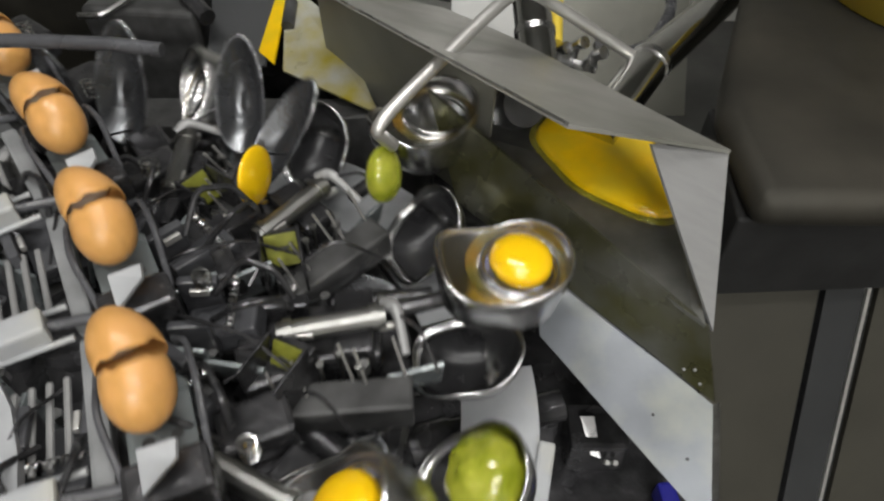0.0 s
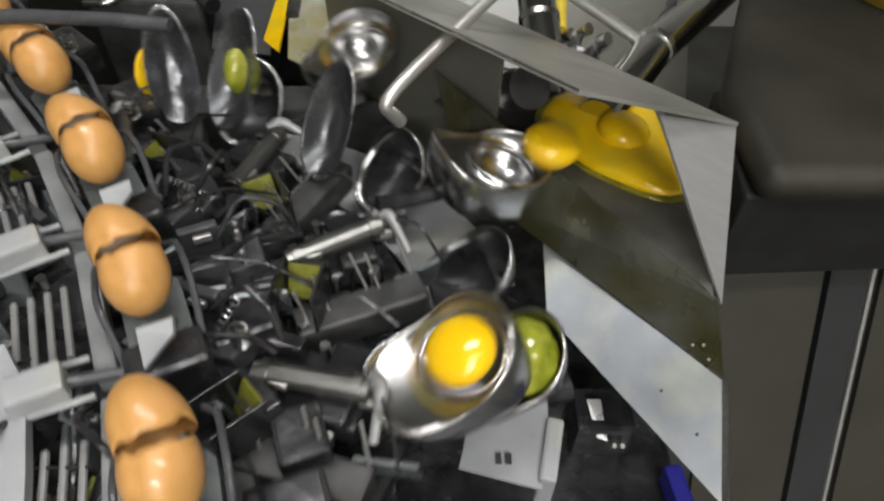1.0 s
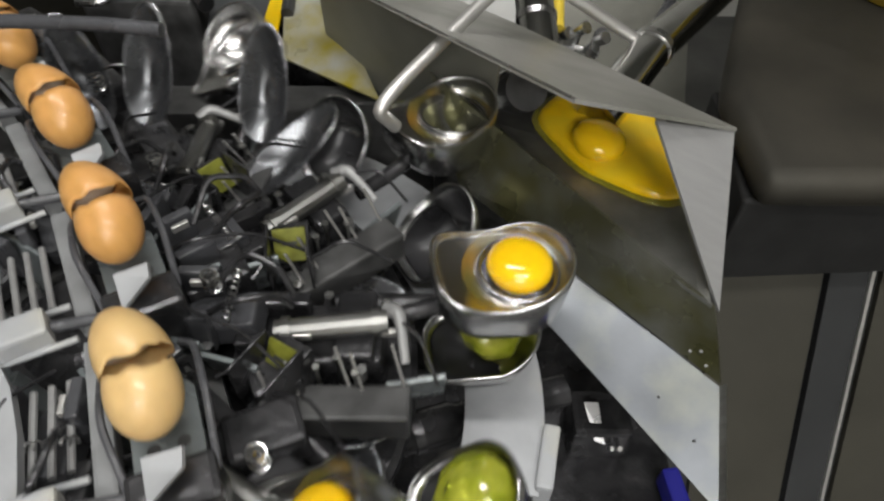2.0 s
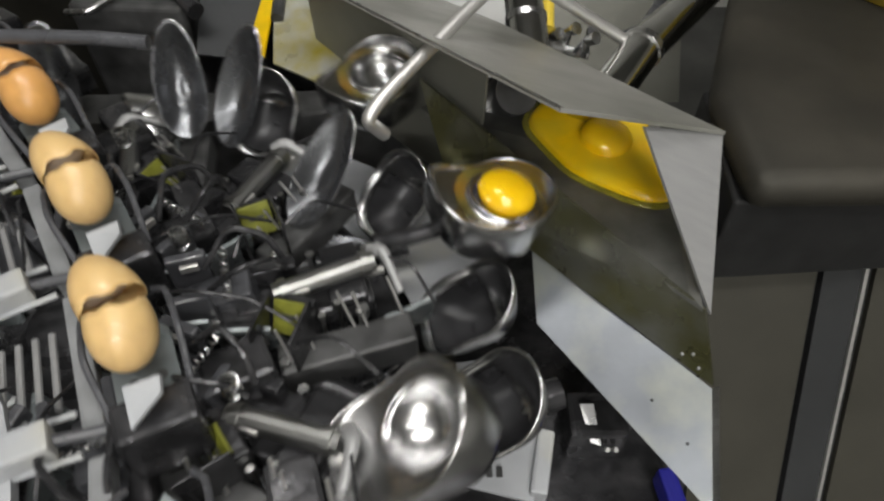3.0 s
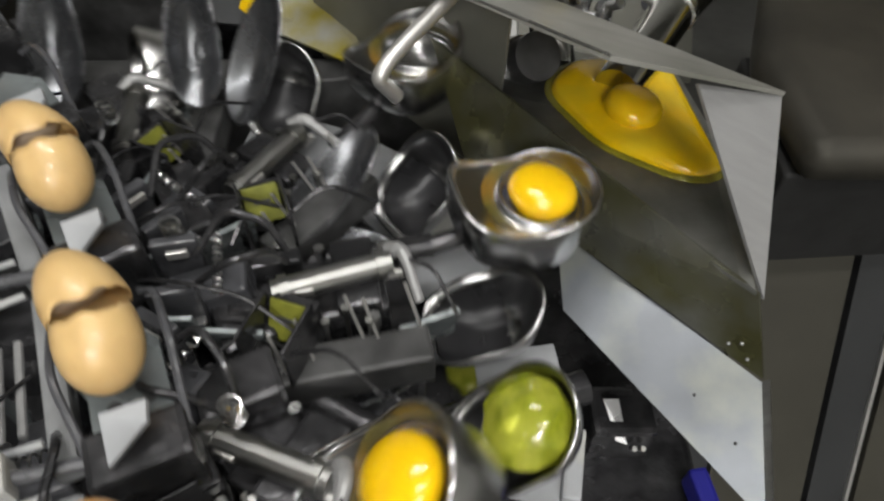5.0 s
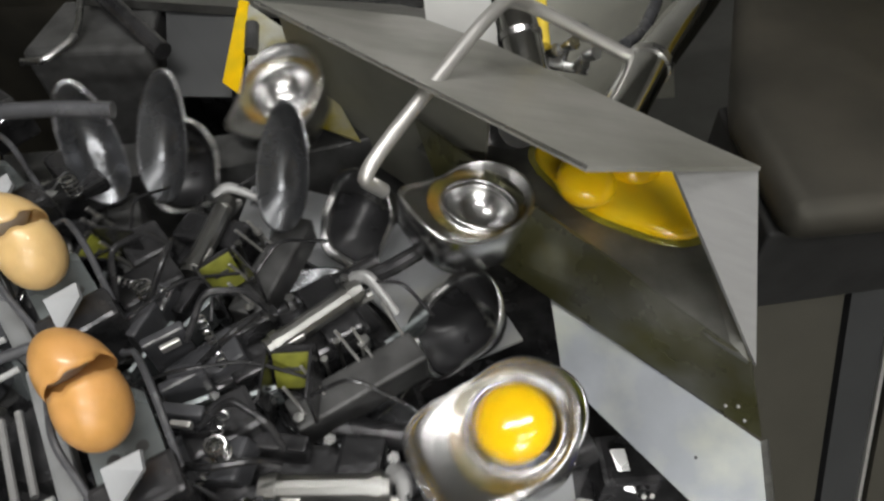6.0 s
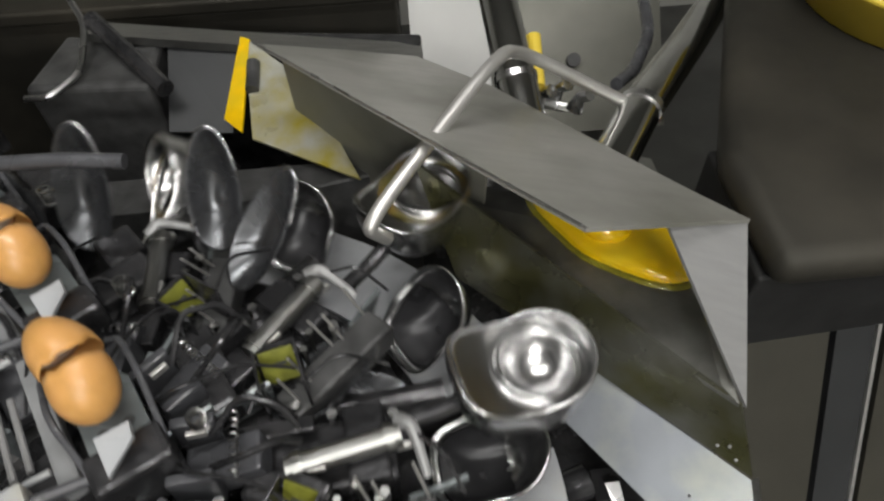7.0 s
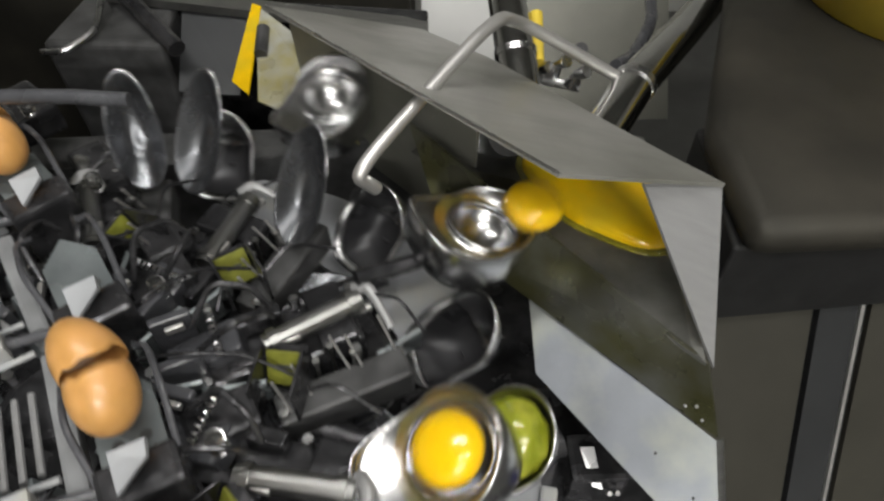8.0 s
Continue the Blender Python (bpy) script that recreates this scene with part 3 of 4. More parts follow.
def build_holder():
    h = thing("egg_holder", "grey egg holder with steel fingers and a white block", "egg holder", "holders on the chain")
    R = EGG_R
    for s in (1, -1):
        bm = bmesh.new()
        add_tube(bm, arc_points([(R + 0.024 * s, -0.052, 1.020), (R + 0.029 * s, -0.015, 1.045), (R + 0.027 * s, 0.022, 1.040), (R + 0.018 * s, 0.034, 1.030)]), 0.0024, 8)
        part("finger", bm, GREY, h)
    bm = bmesh.new()
    add_box(bm, R, -0.058, 1.005, 0.050, 0.030, 0.050, 0.004)
    add_box(bm, R, -0.010, 0.992, 0.034, 0.075, 0.018, 0.003)
    part("cradle", bm, DARK, h)
    bm = bmesh.new()
    add_plate(bm, [(R - 0.010, -0.045, 1.045), (R + 0.012, -0.047, 1.047), (R + 0.010, -0.058, 1.045), (R - 0.012, -0.068, 1.035)], 0.004)
    part("knife", bm, WHITE, h, "small white wedge blade")
    bm = bmesh.new()
    add_box(bm, R - 0.075, -0.045, 1.022, 0.034, 0.022, 0.018, 0.003)
    part("block", bm, WHITE, h, "white plastic block")
    bm = bmesh.new()
    add_tube(bm, [(R - 0.06, -0.045, 1.02), (R - 0.01, -0.05, 1.01)], 0.004)
    part("arm", bm, GREY, h)
    part("tongue", add_plate(bmesh.new(), [(R - 0.02, -0.045, 1.022), (R + 0.02, -0.045, 1.022), (R + 0.02, 0.005, 1.022), (R, 0.03, 1.022), (R - 0.02, 0.005, 1.022)], 0.006), BLUEGREY, h, "pointed grey tongue plate")
    for x in (-0.008, 0.009):
        bm = bmesh.new()
        add_tube(bm, [(R + x, -0.03, 1.019), (R + x, -0.03, 1.0225)], 0.004, 10)
        part("hole", bm, BLACK, h, "dark hole")
    part("side_strip", add_box(bmesh.new(), R - 0.038, 0.012, 1.005, 0.014, 0.118, 0.016, 0.003), BAND, h, "mid-grey plastic strip")
    for k in range(4):
        bm = bmesh.new()
        add_tube(bm, [(R - 0.060 - 0.011 * k, -0.012, 1.0), (R - 0.058 - 0.011 * k, 0.052, 1.0)], 0.0026, 8)
        part("rod", bm, PALESTEEL, h)
    for y in (-0.060, -0.030):
        bm = bmesh.new()
        add_tube(bm, [(R - 0.095, y + 0.006, 1.012), (R - 0.045, y, 1.016)], 0.0022, 8)
        part("rung", bm, WHITE, h)
    bm = bmesh.new()
    add_box(bm, R + 0.050, -0.02, 0.975, 0.05, 0.035, 0.03, 0.004)
    add_box(bm, R + 0.065, 0.03, 0.965, 0.035, 0.04, 0.025, 0.004)
    part("guide", bm, DARK, h)
    bm = bmesh.new()
    pts = [(R + 0.045 + 0.006 * math.cos(a), -0.05 + 0.006 * math.sin(a), 1.0 + 0.0004 * k) for k, a in enumerate(0.5 * i for i in range(50))]
    add_tube(bm, pts, 0.0011, 5)
    part("spring", bm, STEEL, h)
    return h


HOLDER_IDS = list(range(-4, 14))
first_holder = build_holder()
holders = {HOLDER_IDS[0]: first_holder}
for n in HOLDER_IDS[1:]:
    holders[n] = copy_thing(first_holder, Matrix())
brown = build_egg(SHELL, 3, "cracked brown egg shell, open, held by fingers")
tan = build_egg(SHELL_TAN, 9, "cracked pale tan egg shell, open, held by fingers")
eggs, used = {}, set()
for n in HOLDER_IDS:
    if n in MISSING:
        continue
    kind = tan if 3 <= n <= 7 else brown
    eggs[n] = copy_thing(kind, Matrix()) if kind in used else kind
    used.add(kind)

# ---- yolks and whites ----
POURS = [m for m in range(-6, 8) if m not in (-1, 4)]


def build_yolk():
    bm = bmesh.new()
    add_lathe(bm, [(0, 0.0135), (0.007, 0.0132), (0.014, 0.0120), (0.0200, 0.0090), (0.0238, 0.0045), (0.0250, -0.001), (0.020, -0.010), (0.013, -0.019), (0, -0.022)], 32)
    return tagged(part("egg_yolk", bm, YOLK, None, smooth=True), "glossy orange-yellow egg yolk in a steel cup", "egg yolk", "yolks")


def build_white():
    bm = bmesh.new()
    bmesh.ops.create_icosphere(bm, subdivisions=4, radius=0.029)
    for v in bm.verts:
        v.co *= 1 + 0.10 * noise.noise(v.co * 60) + 0.05 * noise.noise(v.co * 140)
        v.co.z *= 0.8
    return tagged(part("egg_white", bm, ALBUMEN, None, smooth=True), "wobbling yellow-green egg white in a steel cup", "egg white", "egg whites")


first_yolk, first_white = build_yolk(), build_white()
yolks = {m: (first_yolk if m == POURS[0] else copy_thing(first_yolk, Matrix())) for m in POURS}
whites = {m: (first_white if m == POURS[0] else copy_thing(first_white, Matrix())) for m in POURS}


def yolk_pose(m, t):
    a = -5.2 + RATE * (t - 4.0 - 0.7 * m)
    stop = 18.5
    b = max(min(a, stop), -150)
    p = Matrix.Translation((*HUB, 0)) @ pose(0, 0, 0, 0, 0, b) @ yolk_cup_pose(b) @ Matrix.Translation((0, 0, 0.006))
    if a < -150:
        return Matrix.Translation(((a + 150) * 0.0013, 0, 0)) @ p
    if a <= stop:
        return p
    s = (a - stop) / RATE
    start = p.translation
    land = Vector((0.126, 0.468, 0.992))
    if s < 0.22:
        u = s / 0.22
        q = start.lerp(land, u) + Vector((0, 0, 0.02 * u * (1 - u) * 4))
    elif s < 0.9:
        q = land.lerp(Vector((0.165, 0.492, 0.986)), (s - 0.22) / 0.68)
    else:
        q = Vector((0.165, 0.492, 0.986)).lerp(Vector((0.175, 0.56, 0.945)), min(1, (s - 0.9) / 0.6))
    return Matrix.Translation(q) @ pose(0, 0, 0, 0, 10, 0)


def white_pose(m, t):
    a = -5.2 + RATE * (t - 4.0 - 0.7 * m)
    stop = -11.0
    b = max(min(a, stop), -150)
    p = Matrix.Translation((*HUB, 0)) @ pose(0, 0, 0, 0, 0, b) @ white_cup_pose(b) @ Matrix.Translation((0, 0, 0.004))
    if a < -150:
        return Matrix.Translation(((a + 150) * 0.0017, -0.06, 0)) @ p
    if a <= stop:
        return p
    s = (a - stop) / RATE
    start = p.translation
    low = Vector((0.040, 0.318, 0.925))
    q = start.lerp(low, min(1, s / 0.12))
    if s > 0.12:
        u = min(1, (s - 0.12) / 0.30)
        q = low.lerp(Vector((0.020, 0.375, 0.73)), u * u)
    if s > 0.42:
        q = Vector((0.020, 0.375, 0.73)).lerp(Vector((-0.12, 0.36, 0.73)), min(1, (s - 0.42) / 0.4))
    return Matrix.Translation(q) @ pose(0, 0, 0, 0, 30, 0)


# one egg that stays in its cups and is not poured
bm = bmesh.new()
bmesh.ops.create_uvsphere(bm, u_segments=28, v_segments=18, radius=0.025)
for v in bm.verts:
    v.co.z *= 0.24
    v.co.y *= 1.15
kept_yolk = tagged(part("egg_yolk", bm, YOLK, None, smooth=True), "flattened yellow egg yolk still in its cup", "egg yolk", "yolks")
bm = bmesh.new()
bmesh.ops.create_uvsphere(bm, u_segments=28, v_segments=18, radius=0.024)
for v in bm.verts:
    v.co.z *= 0.62
    v.co.x *= 1.1 + 0.5 * v.co.y / 0.024 * 0.2
kept_white = tagged(part("egg_white", bm, ALBUMEN, None, smooth=True), "thin yellow-green egg white still in its cup", "egg white", "egg whites")
KEPT_PATH = [(0, 56, .183), (0.5, 80, .235), (1.0, 96, .275), (1.7, 135, .28), (3.0, 205, .28), (8.0, 420, .28)]
KEPT_PATH_W = [(0, 36, .264), (0.5, 54, .268), (1.0, 78, .28), (1.7, 115, .28), (3.0, 190, .28), (4.0, 240, .28), (8.0, 250, .45)]


def kept_pose(t, path, tilt):
    ts, angles, radii = zip(*path)
    a, r = float(np.interp(t, ts, angles)), float(np.interp(t, ts, radii))
    a = math.radians(min(a, 245))
    return Matrix.Translation((HUB[0] + r * math.cos(a), HUB[1] + r * math.sin(a), 1.0)) @ pose(0, 0, 0, 0, tilt, -12)


# ---- trays, chutes and plates ----
def sheet(name, corners, thick, mat, label, category):
    return tagged(part(name, add_plate(bmesh.new(), corners, thick), mat), label, category)


def build_trays():
    tray = thing("yolk_tray", "grey steel yolk tray with a pool of yolk", "tray")
    part("floor_sheet", add_plate(bmesh.new(), [(-0.02, 0.545, 0.975), (0.203, 0.305, 0.970), (0.215, 0.45, 0.975), (0.235, 0.62, 0.920), (0.06, 0.70, 0.915)], 0.003), TRAY, tray)
    part("end_wall", add_plate(bmesh.new(), [(0.1486, 0.3850, 1.083), (0.2150, 0.4005, 1.062), (0.2123, 0.3069, 0.9596)], 0.003), PALESTEEL, tray, "pale triangular end sheet")
    part("side_wall", add_plate(bmesh.new(), [(-0.02, 0.543, 1.012), (0.205, 0.305, 0.968), (0.2215, 0.2745, 0.9055), (0.087, 0.410, 0.921), (0.01, 0.470, 0.935)], 0.003), OLIVE, tray, "side sheet with a film of egg white")
    chute = thing("white_chute", "wet pale steel chute for egg white", "chute")
    a, b, c = Vector((0.085, 0.408, 0.918)), Vector((0.221, 0.273, 0.904)), Vector((0.21, 0.185, 0.868))
    part("sheet", add_plate(bmesh.new(), [a, b, c, a + (b - a) * 0.06 + (c - b) * 0.64], 0.003), WET, chute)
    part("rim", add_plate(bmesh.new(), [b, c, c + Vector((0.004, 0, 0.004)), b + Vector((0.004, 0, 0.004))], 0.002), BRUSHED, chute)
    for k, (u, w) in enumerate(((0.72, -0.06), (0.78, -0.10), (0.80, -0.05), (0.70, 0.5), (0.88, 0.62))):
        bm = bmesh.new()
        bmesh.ops.create_uvsphere(bm, u_segments=10, v_segments=6, radius=0.0015 if k < 3 else 0.0013)
        moved(part("drop", bm, PALESTEEL if k < 3 else BLACK, chute, smooth=True), Matrix.Translation(a + (b - a) * (u + (0.14 if k < 3 else 0)) + (c - b) * (w if k > 2 else 0) + (Vector((-0.018, 0.029, 0.066)) * (-3 * w) if k < 3 else Vector((0, 0, 0.001)))))
    lip_sheet = thing("tray_cover", "brushed steel cover sheet with a bent edge", "cover sheet")
    part("sheet", add_plate(bmesh.new(), [(-0.168, 0.700, 1.043), (0.080, 0.353, 1.125), (0.2157, 0.400, 1.0655), (0.188, 0.445, 1.054), (0.067, 0.688, 0.981), (-0.007, 0.775, 0.964), (-0.094, 0.740, 1.004)], 0.003), COVER, lip_sheet)
    part("skirt", add_plate(bmesh.new(), [(-0.150, 0.720, 1.025), (0.045, 0.520, 1.050), (0.040, 0.535, 0.86), (-0.150, 0.740, 0.86)], 0.003), BACKGREY, lip_sheet, "olive grey hanging skirt")
    bm = bmesh.new()
    add_tube(bm, [(-0.168, 0.700, 1.043), (0.080, 0.353, 1.125)], 0.0010, 8)
    part("folded_edge", bm, STEEL, lip_sheet, "bright folded edge")
    ring = thing("splash_ring", "white plastic splash ring under the cups", "splash ring")
    for a0, a1, inner in ((-14, 8, 0.285), (20, 80, 0.262)):
        arc = [math.radians(a) for a in np.linspace(a0, a1, 12)]
        part("plate", add_plate(bmesh.new(), [(HUB[0] + inner * math.cos(a), HUB[1] + inner * math.sin(a), 0.866) for a in arc] + [(HUB[0] + 0.352 * math.cos(a), HUB[1] + 0.352 * math.sin(a), 0.866) for a in arc[::-1]], 0.004), WHITE, ring)
    part("flange", add_box(bmesh.new(), 0.083, 0.225, 0.85, 0.014, 0.055, 0.05, 0.003, pose(0, 0, 0, 0, 0, -12)), WHITE, ring)
    for x in (0.040, 0.048):
        part("hole", add_box(bmesh.new(), x, 0.218, 0.8685, 0.005, 0.009, 0.001, 0), BLACK, ring, "dark slot")


build_trays()


def build_pool():
    bm = bmesh.new()
    n, cx, cy = 64, 0.165, 0.492
    ring = []
    for k in range(n):
        a = 2 * math.pi * k / n
        w = 1 + 0.04 * math.sin(3 * a) + 0.02 * math.sin(7 * a)
        x, y = 0.074 * math.cos(a) * w, 0.070 * math.sin(a) * w
        ring.append((min(cx + x - 0.25 * y, 0.193 + 0.1 * (cy - y - 0.4)), cy + y * 1.05 - 0.12 * x))
    pool = thing("yolk_pool", "shiny pool of yellow-orange yolk in the steel tray", "yolk pool")
    film = bmesh.new()
    edge = [[(cx + (x - cx) * f, cy + (y - cy) * f, 0.973 + z) for x, y in ring] for f, z in ((1.07, -0.001), (1.05, 0.0012), (0.97, 0.002), (0.95, -0.001))]
    add_rings(film, edge)
    part("edge_film", film, POOLFILM, pool, "thin yellow-green rim of egg white", True)
    loops = []
    for f, z in ((1.0, -0.016), (0.985, -0.012), (0.95, -0.009), (0.85, -0.006), (0.6, -0.004), (0.3, -0.003)):
        loops.append([bm.verts.new((cx + (x - cx) * f, cy + (y - cy) * f, 0.990 + z)) for x, y in ring])
    for p, q in zip(loops, loops[1:]):
        for k in range(n):
            bm.faces.new((p[k], p[(k + 1) % n], q[(k + 1) % n], q[k]))
    bm.faces.new(loops[-1])
    part("pool", bm, YOLK_RUN, pool, smooth=True)


build_pool()


# ---- housing, panels, pipes ----
def add_prism(bm, foot, z0, z1, bevel=0.02):
    tmp = bmesh.new()
    low = [tmp.verts.new((x, y, z0)) for x, y in foot]
    top = [tmp.verts.new((x, y, z1)) for x, y in foot]
    tmp.faces.new(low[::-1])
    tmp.faces.new(top)
    for k in range(len(foot)):
        j = (k + 1) % len(foot)
        tmp.faces.new((low[k], low[j], top[j], top[k]))
    bmesh.ops.bevel(tmp, geom=tmp.edges[:], offset=bevel, segments=6 if bevel > 0.02 else 3, affect="EDGES", profile=0.5)
    join(bm, tmp)
    return bm


def build_right():
    box = thing("machine_housing", "large dark rounded steel housing", "housing")
    part("body", add_prism(bmesh.new(), [(0.252, 0.390), (0.95, 0.400), (0.95, 1.0), (0.43, 1.0), (0.25, 0.52)], 0.982, 1.022, 0.018), BOX, box, smooth=True, crisp=False)
    # Added black block: shade below the housing, put into shape and colour.
    part("under_lip", add_prism(bmesh.new(), [(0.250, 0.405), (0.95, 0.455), (0.95, 0.60), (0.26, 0.56)], 0.876, 0.984, 0.004), GAPSHADE, box, "black block standing in for the shade under the housing")
    part("plinth", add_prism(bmesh.new(), [(0.45, 0.66), (0.95, 0.66), (0.95, 1.0), (0.55, 1.0)], 0.0, 0.984, 0.01), BOX, box)
    apron = thing("apron", "sloping apron of olive and grey panels", "apron")
    def plank(x0, x1, mat, lift, name, label=""):
        n = Vector((0, -0.836, 0.549)) * lift
        top0, low = Vector((0, 0.53, 0.904)), Vector((0, 0.30, 0.45))
        part(name, add_plate(bmesh.new(), [top0 + n + Vector((x0, 0, 0)), top0 + n + Vector((x1, 0, 0)), low + n + Vector((x1 + 0.022, 0, 0)), low + n + Vector((x0 + 0.022, 0, 0))], 0.012), mat, apron, label)
        part("skirt", add_box(bmesh.new(), (x0 + x1) / 2 + 0.022, 0.310, 0.222, x1 - x0, 0.012, 0.444, 0.001), mat, apron)
    plank(0.235, 0.298, PANEL2, -0.010, "panel", "dark recessed strip")
    plank(0.298, 0.415, PANEL, 0.0, "panel", "olive grey flat panel")
    plank(0.415, 0.423, GAPSHADE, -0.012, "joint", "black gap")
    plank(0.423, 0.466, PANEL2, 0.0, "panel", "grey flat panel")
    plank(0.466, 0.470, RODSTEEL, 0.005, "edge", "bright steel edge")
    plank(0.470, 0.484, GAPSHADE, -0.012, "joint", "black gap")
    plank(0.484, 0.53, PANEL, -0.004, "panel", "olive grey flat panel")
    plank(0.53, 0.95, PANEL, -0.006, "panel", "olive grey flat panel")


build_right()


def build_pipes():
    rod = thing("bent_rod", "bent bright steel rod guiding the cups", "rod")
    bm = bmesh.new()
    add_tube(bm, arc_points([(-0.045, 0.44, 1.03), (-0.06, 0.428, 1.058), (0.059, 0.571, 1.103), (0.09, 0.61, 1.07), (0.2, 0.611, 1.0)], 8), 0.0058, 14)
    part("bar", bm, RODSTEEL, rod, smooth=True)
    for name, pts, r in (("steel_pipe", [(0.44, 0.955, 0.938), (0.296, 0.740, 0.976), (0.206, 0.610, 0.999), (0.138, 0.508, 0.985)], 0.021), ("steel_pipe", [(0.086, 0.86, 1.03), (0.099, 0.640, 0.965), (0.101, 0.60, 0.94)], 0.022)):
        p = thing(name, "polished round steel pipe with a welded collar", "pipe", "pipes")
        bm = bmesh.new()
        add_tube(bm, pts, r, 28)
        part("tube", bm, PIPE, p, smooth=True)
        a, b = Vector(pts[-2]), Vector(pts[-1])
        way = (b - a).normalized()
        at = a if len(pts) > 3 else Vector(pts[0]).lerp(a, 0.75)
        bm = bmesh.new()
        add_tube(bm, [at - way * 0.004, at + way * 0.004], r + 0.0016, 28)
        part("collar", bm, STEEL, p, "welded steel collar", True)
    hose = thing("grey_hose", "thin grey hose bending between the pipes", "hose")
    bm = bmesh.new()
    add_tube(bm, arc_points([(0.314, 0.95, 0.92), (0.300, 0.86, 0.915), (0.262, 0.79, 0.91), (0.225, 0.74, 0.93)]), 0.008)
    part("tube", bm, GREY, hose, smooth=True)
    valve = thing("pipe_fitting", "small steel valve fittings beside the pipe", "fitting")
    for k, (x, y, z) in enumerate(((0.126, 0.695, 0.958), (0.146, 0.700, 0.962), (0.165, 0.680, 0.962))):
        bm = bmesh.new()
        add_tube(bm, [(x - 0.006, y, z - 0.016), (x, y, z), (x + 0.008, y - 0.008, z + 0.010)], [0.009, 0.006, 0.0075], 10)
        part("stub", bm, STEEL, valve)
    bm = bmesh.new()
    add_tube(bm, [(0.12, 0.70, 0.945), (0.17, 0.68, 0.945)], 0.006)
    part("link", bm, STEEL, valve)
    bm = bmesh.new()
    add_tube(bm, [(0.125, 0.76, 0.99), (0.122, 0.70, 0.965)], 0.008)
    part("nipple", bm, YELLOW, valve, "yellow plastic stub")
    rail = thing("guard_rail", "thin grey curved guard rail over the eggs", "rail")
    bm = bmesh.new()
    add_tube(bm, [(-0.60, 0.46, 1.09), (-0.45, 0.482, 1.092), (-0.357, 0.489, 1.093), (-0.28, 0.489, 1.091), (-0.235, 0.485, 1.089)], 0.006)
    part("bar", bm, GREY, rail, smooth=True)


build_pipes()


# ---- machine base and what stands behind ----
def build_back():
    base = thing("wheel_stand", "dark steel machine bed under the wheel", "machine bed")
    part("bed", add_prism(bmesh.new(), [(-0.95, -0.02), (0.24, -0.02), (0.24, 0.62), (0.10, 0.90), (-0.95, 0.90)], 0.60, 0.70, 0.01), DARK, base)
    part("foot", add_prism(bmesh.new(), [(-0.90, 0.05), (0.15, 0.05), (0.15, 0.60), (-0.90, 0.85)], 0.0, 0.61, 0.01), BLACK, base)
    part("back_wall", add_prism(bmesh.new(), [(-0.95, 0.60), (-0.22, 0.62), (-0.02, 0.66), (-0.02, 0.68), (-0.95, 0.66)], 0.69, 0.90, 0.004), BLACK, base, "black upright back sheet")
    shelf = thing("back_ledge", "grey steel ledge behind the wheel", "ledge")
    part("sheet", add_plate(bmesh.new(), [(-0.415, 0.90, 0.965), (0.0, 0.84, 0.938), (0.0, 0.80, 0.945), (-0.41, 0.86, 0.972)], 0.01), BRUSHED, shelf)
    part("front_sheet", add_plate(bmesh.new(), [(-0.315, 0.86, 0.957), (-0.23, 0.85, 0.955), (-0.235, 0.74, 0.90), (-0.31, 0.745, 0.905)], 0.004), PANEL2, shelf)
    part("stand", add_prism(bmesh.new(), [(-0.41, 0.88), (0.0, 0.83), (0.0, 0.86), (-0.41, 0.92)], 0.0, 0.94, 0.004), DARK, shelf)
    funnel = thing("stained_funnel", "pale sheet funnel streaked with yolk", "funnel")
    part("side", add_plate(bmesh.new(), [(-0.217, 0.843, 0.962), (-0.142, 0.775, 0.942), (-0.080, 0.628, 0.915), (-0.202, 0.700, 0.922)], 0.003), STAINED, funnel)
    part("lip", add_plate(bmesh.new(), [(-0.222, 0.845, 0.963), (-0.210, 0.838, 0.963), (-0.215, 0.710, 0.924), (-0.238, 0.735, 0.925)], 0.003), YOLK_RUN, funnel, "edge covered with running yolk")
    bm = bmesh.new()
    add_tube(bm, [(-0.203, 0.80, 0.955), (-0.203, 0.76, 0.945)], 0.008)
    part("slot", bm, BLACK, funnel)
    black = thing("control_box", "black plastic box behind the egg chain", "box")
    part("body", add_prism(bmesh.new(), [(-0.47, 0.78), (-0.32, 0.77), (-0.325, 0.87), (-0.45, 0.89)], 0.69, 0.955, 0.008), BLACK, black)
    bm = bmesh.new()
    add_tube(bm, arc_points([(-0.46, 0.76, 0.955), (-0.43, 0.755, 0.958), (-0.40, 0.79, 0.965), (-0.405, 0.86, 0.985), (-0.43, 0.90, 1.0)]), 0.004)
    part("cable", bm, STEEL, black, "pale bent wire")
    bm = bmesh.new()
    add_tube(bm, [(-0.40, 0.87, 0.985), (-0.30, 0.76, 0.955)], 0.011)
    part("bar", bm, DARK, black)
    cabinet = thing("cabinet", "olive grey steel cabinet behind the machine", "cabinet")
    part("body", add_prism(bmesh.new(), [(-1.19, 1.13), (-0.03, 1.13), (-0.03, 1.49), (-1.19, 1.49)], 0.0, 0.835, 0.006), BOX, cabinet)
    part("top", add_prism(bmesh.new(), [(-1.2, 1.12), (-0.02, 1.12), (-0.02, 1.5), (-1.2, 1.5)], 0.835, 0.86, 0.006), BOX, cabinet, "folded steel top sheet")
    # Added sheet for the lit white wall, sloped so the tubes brighten it.
    screen = thing("pale_screen", "pale sheet for the white wall behind the pipes, tilted to catch light", "screen")
    part("sheet", add_plate(bmesh.new(), [(-0.012, 1.02, 0.62), (0.125, 1.02, 0.62), (0.125, 1.40, 1.02), (-0.012, 1.40, 1.02)], 0.006), PALE, screen)
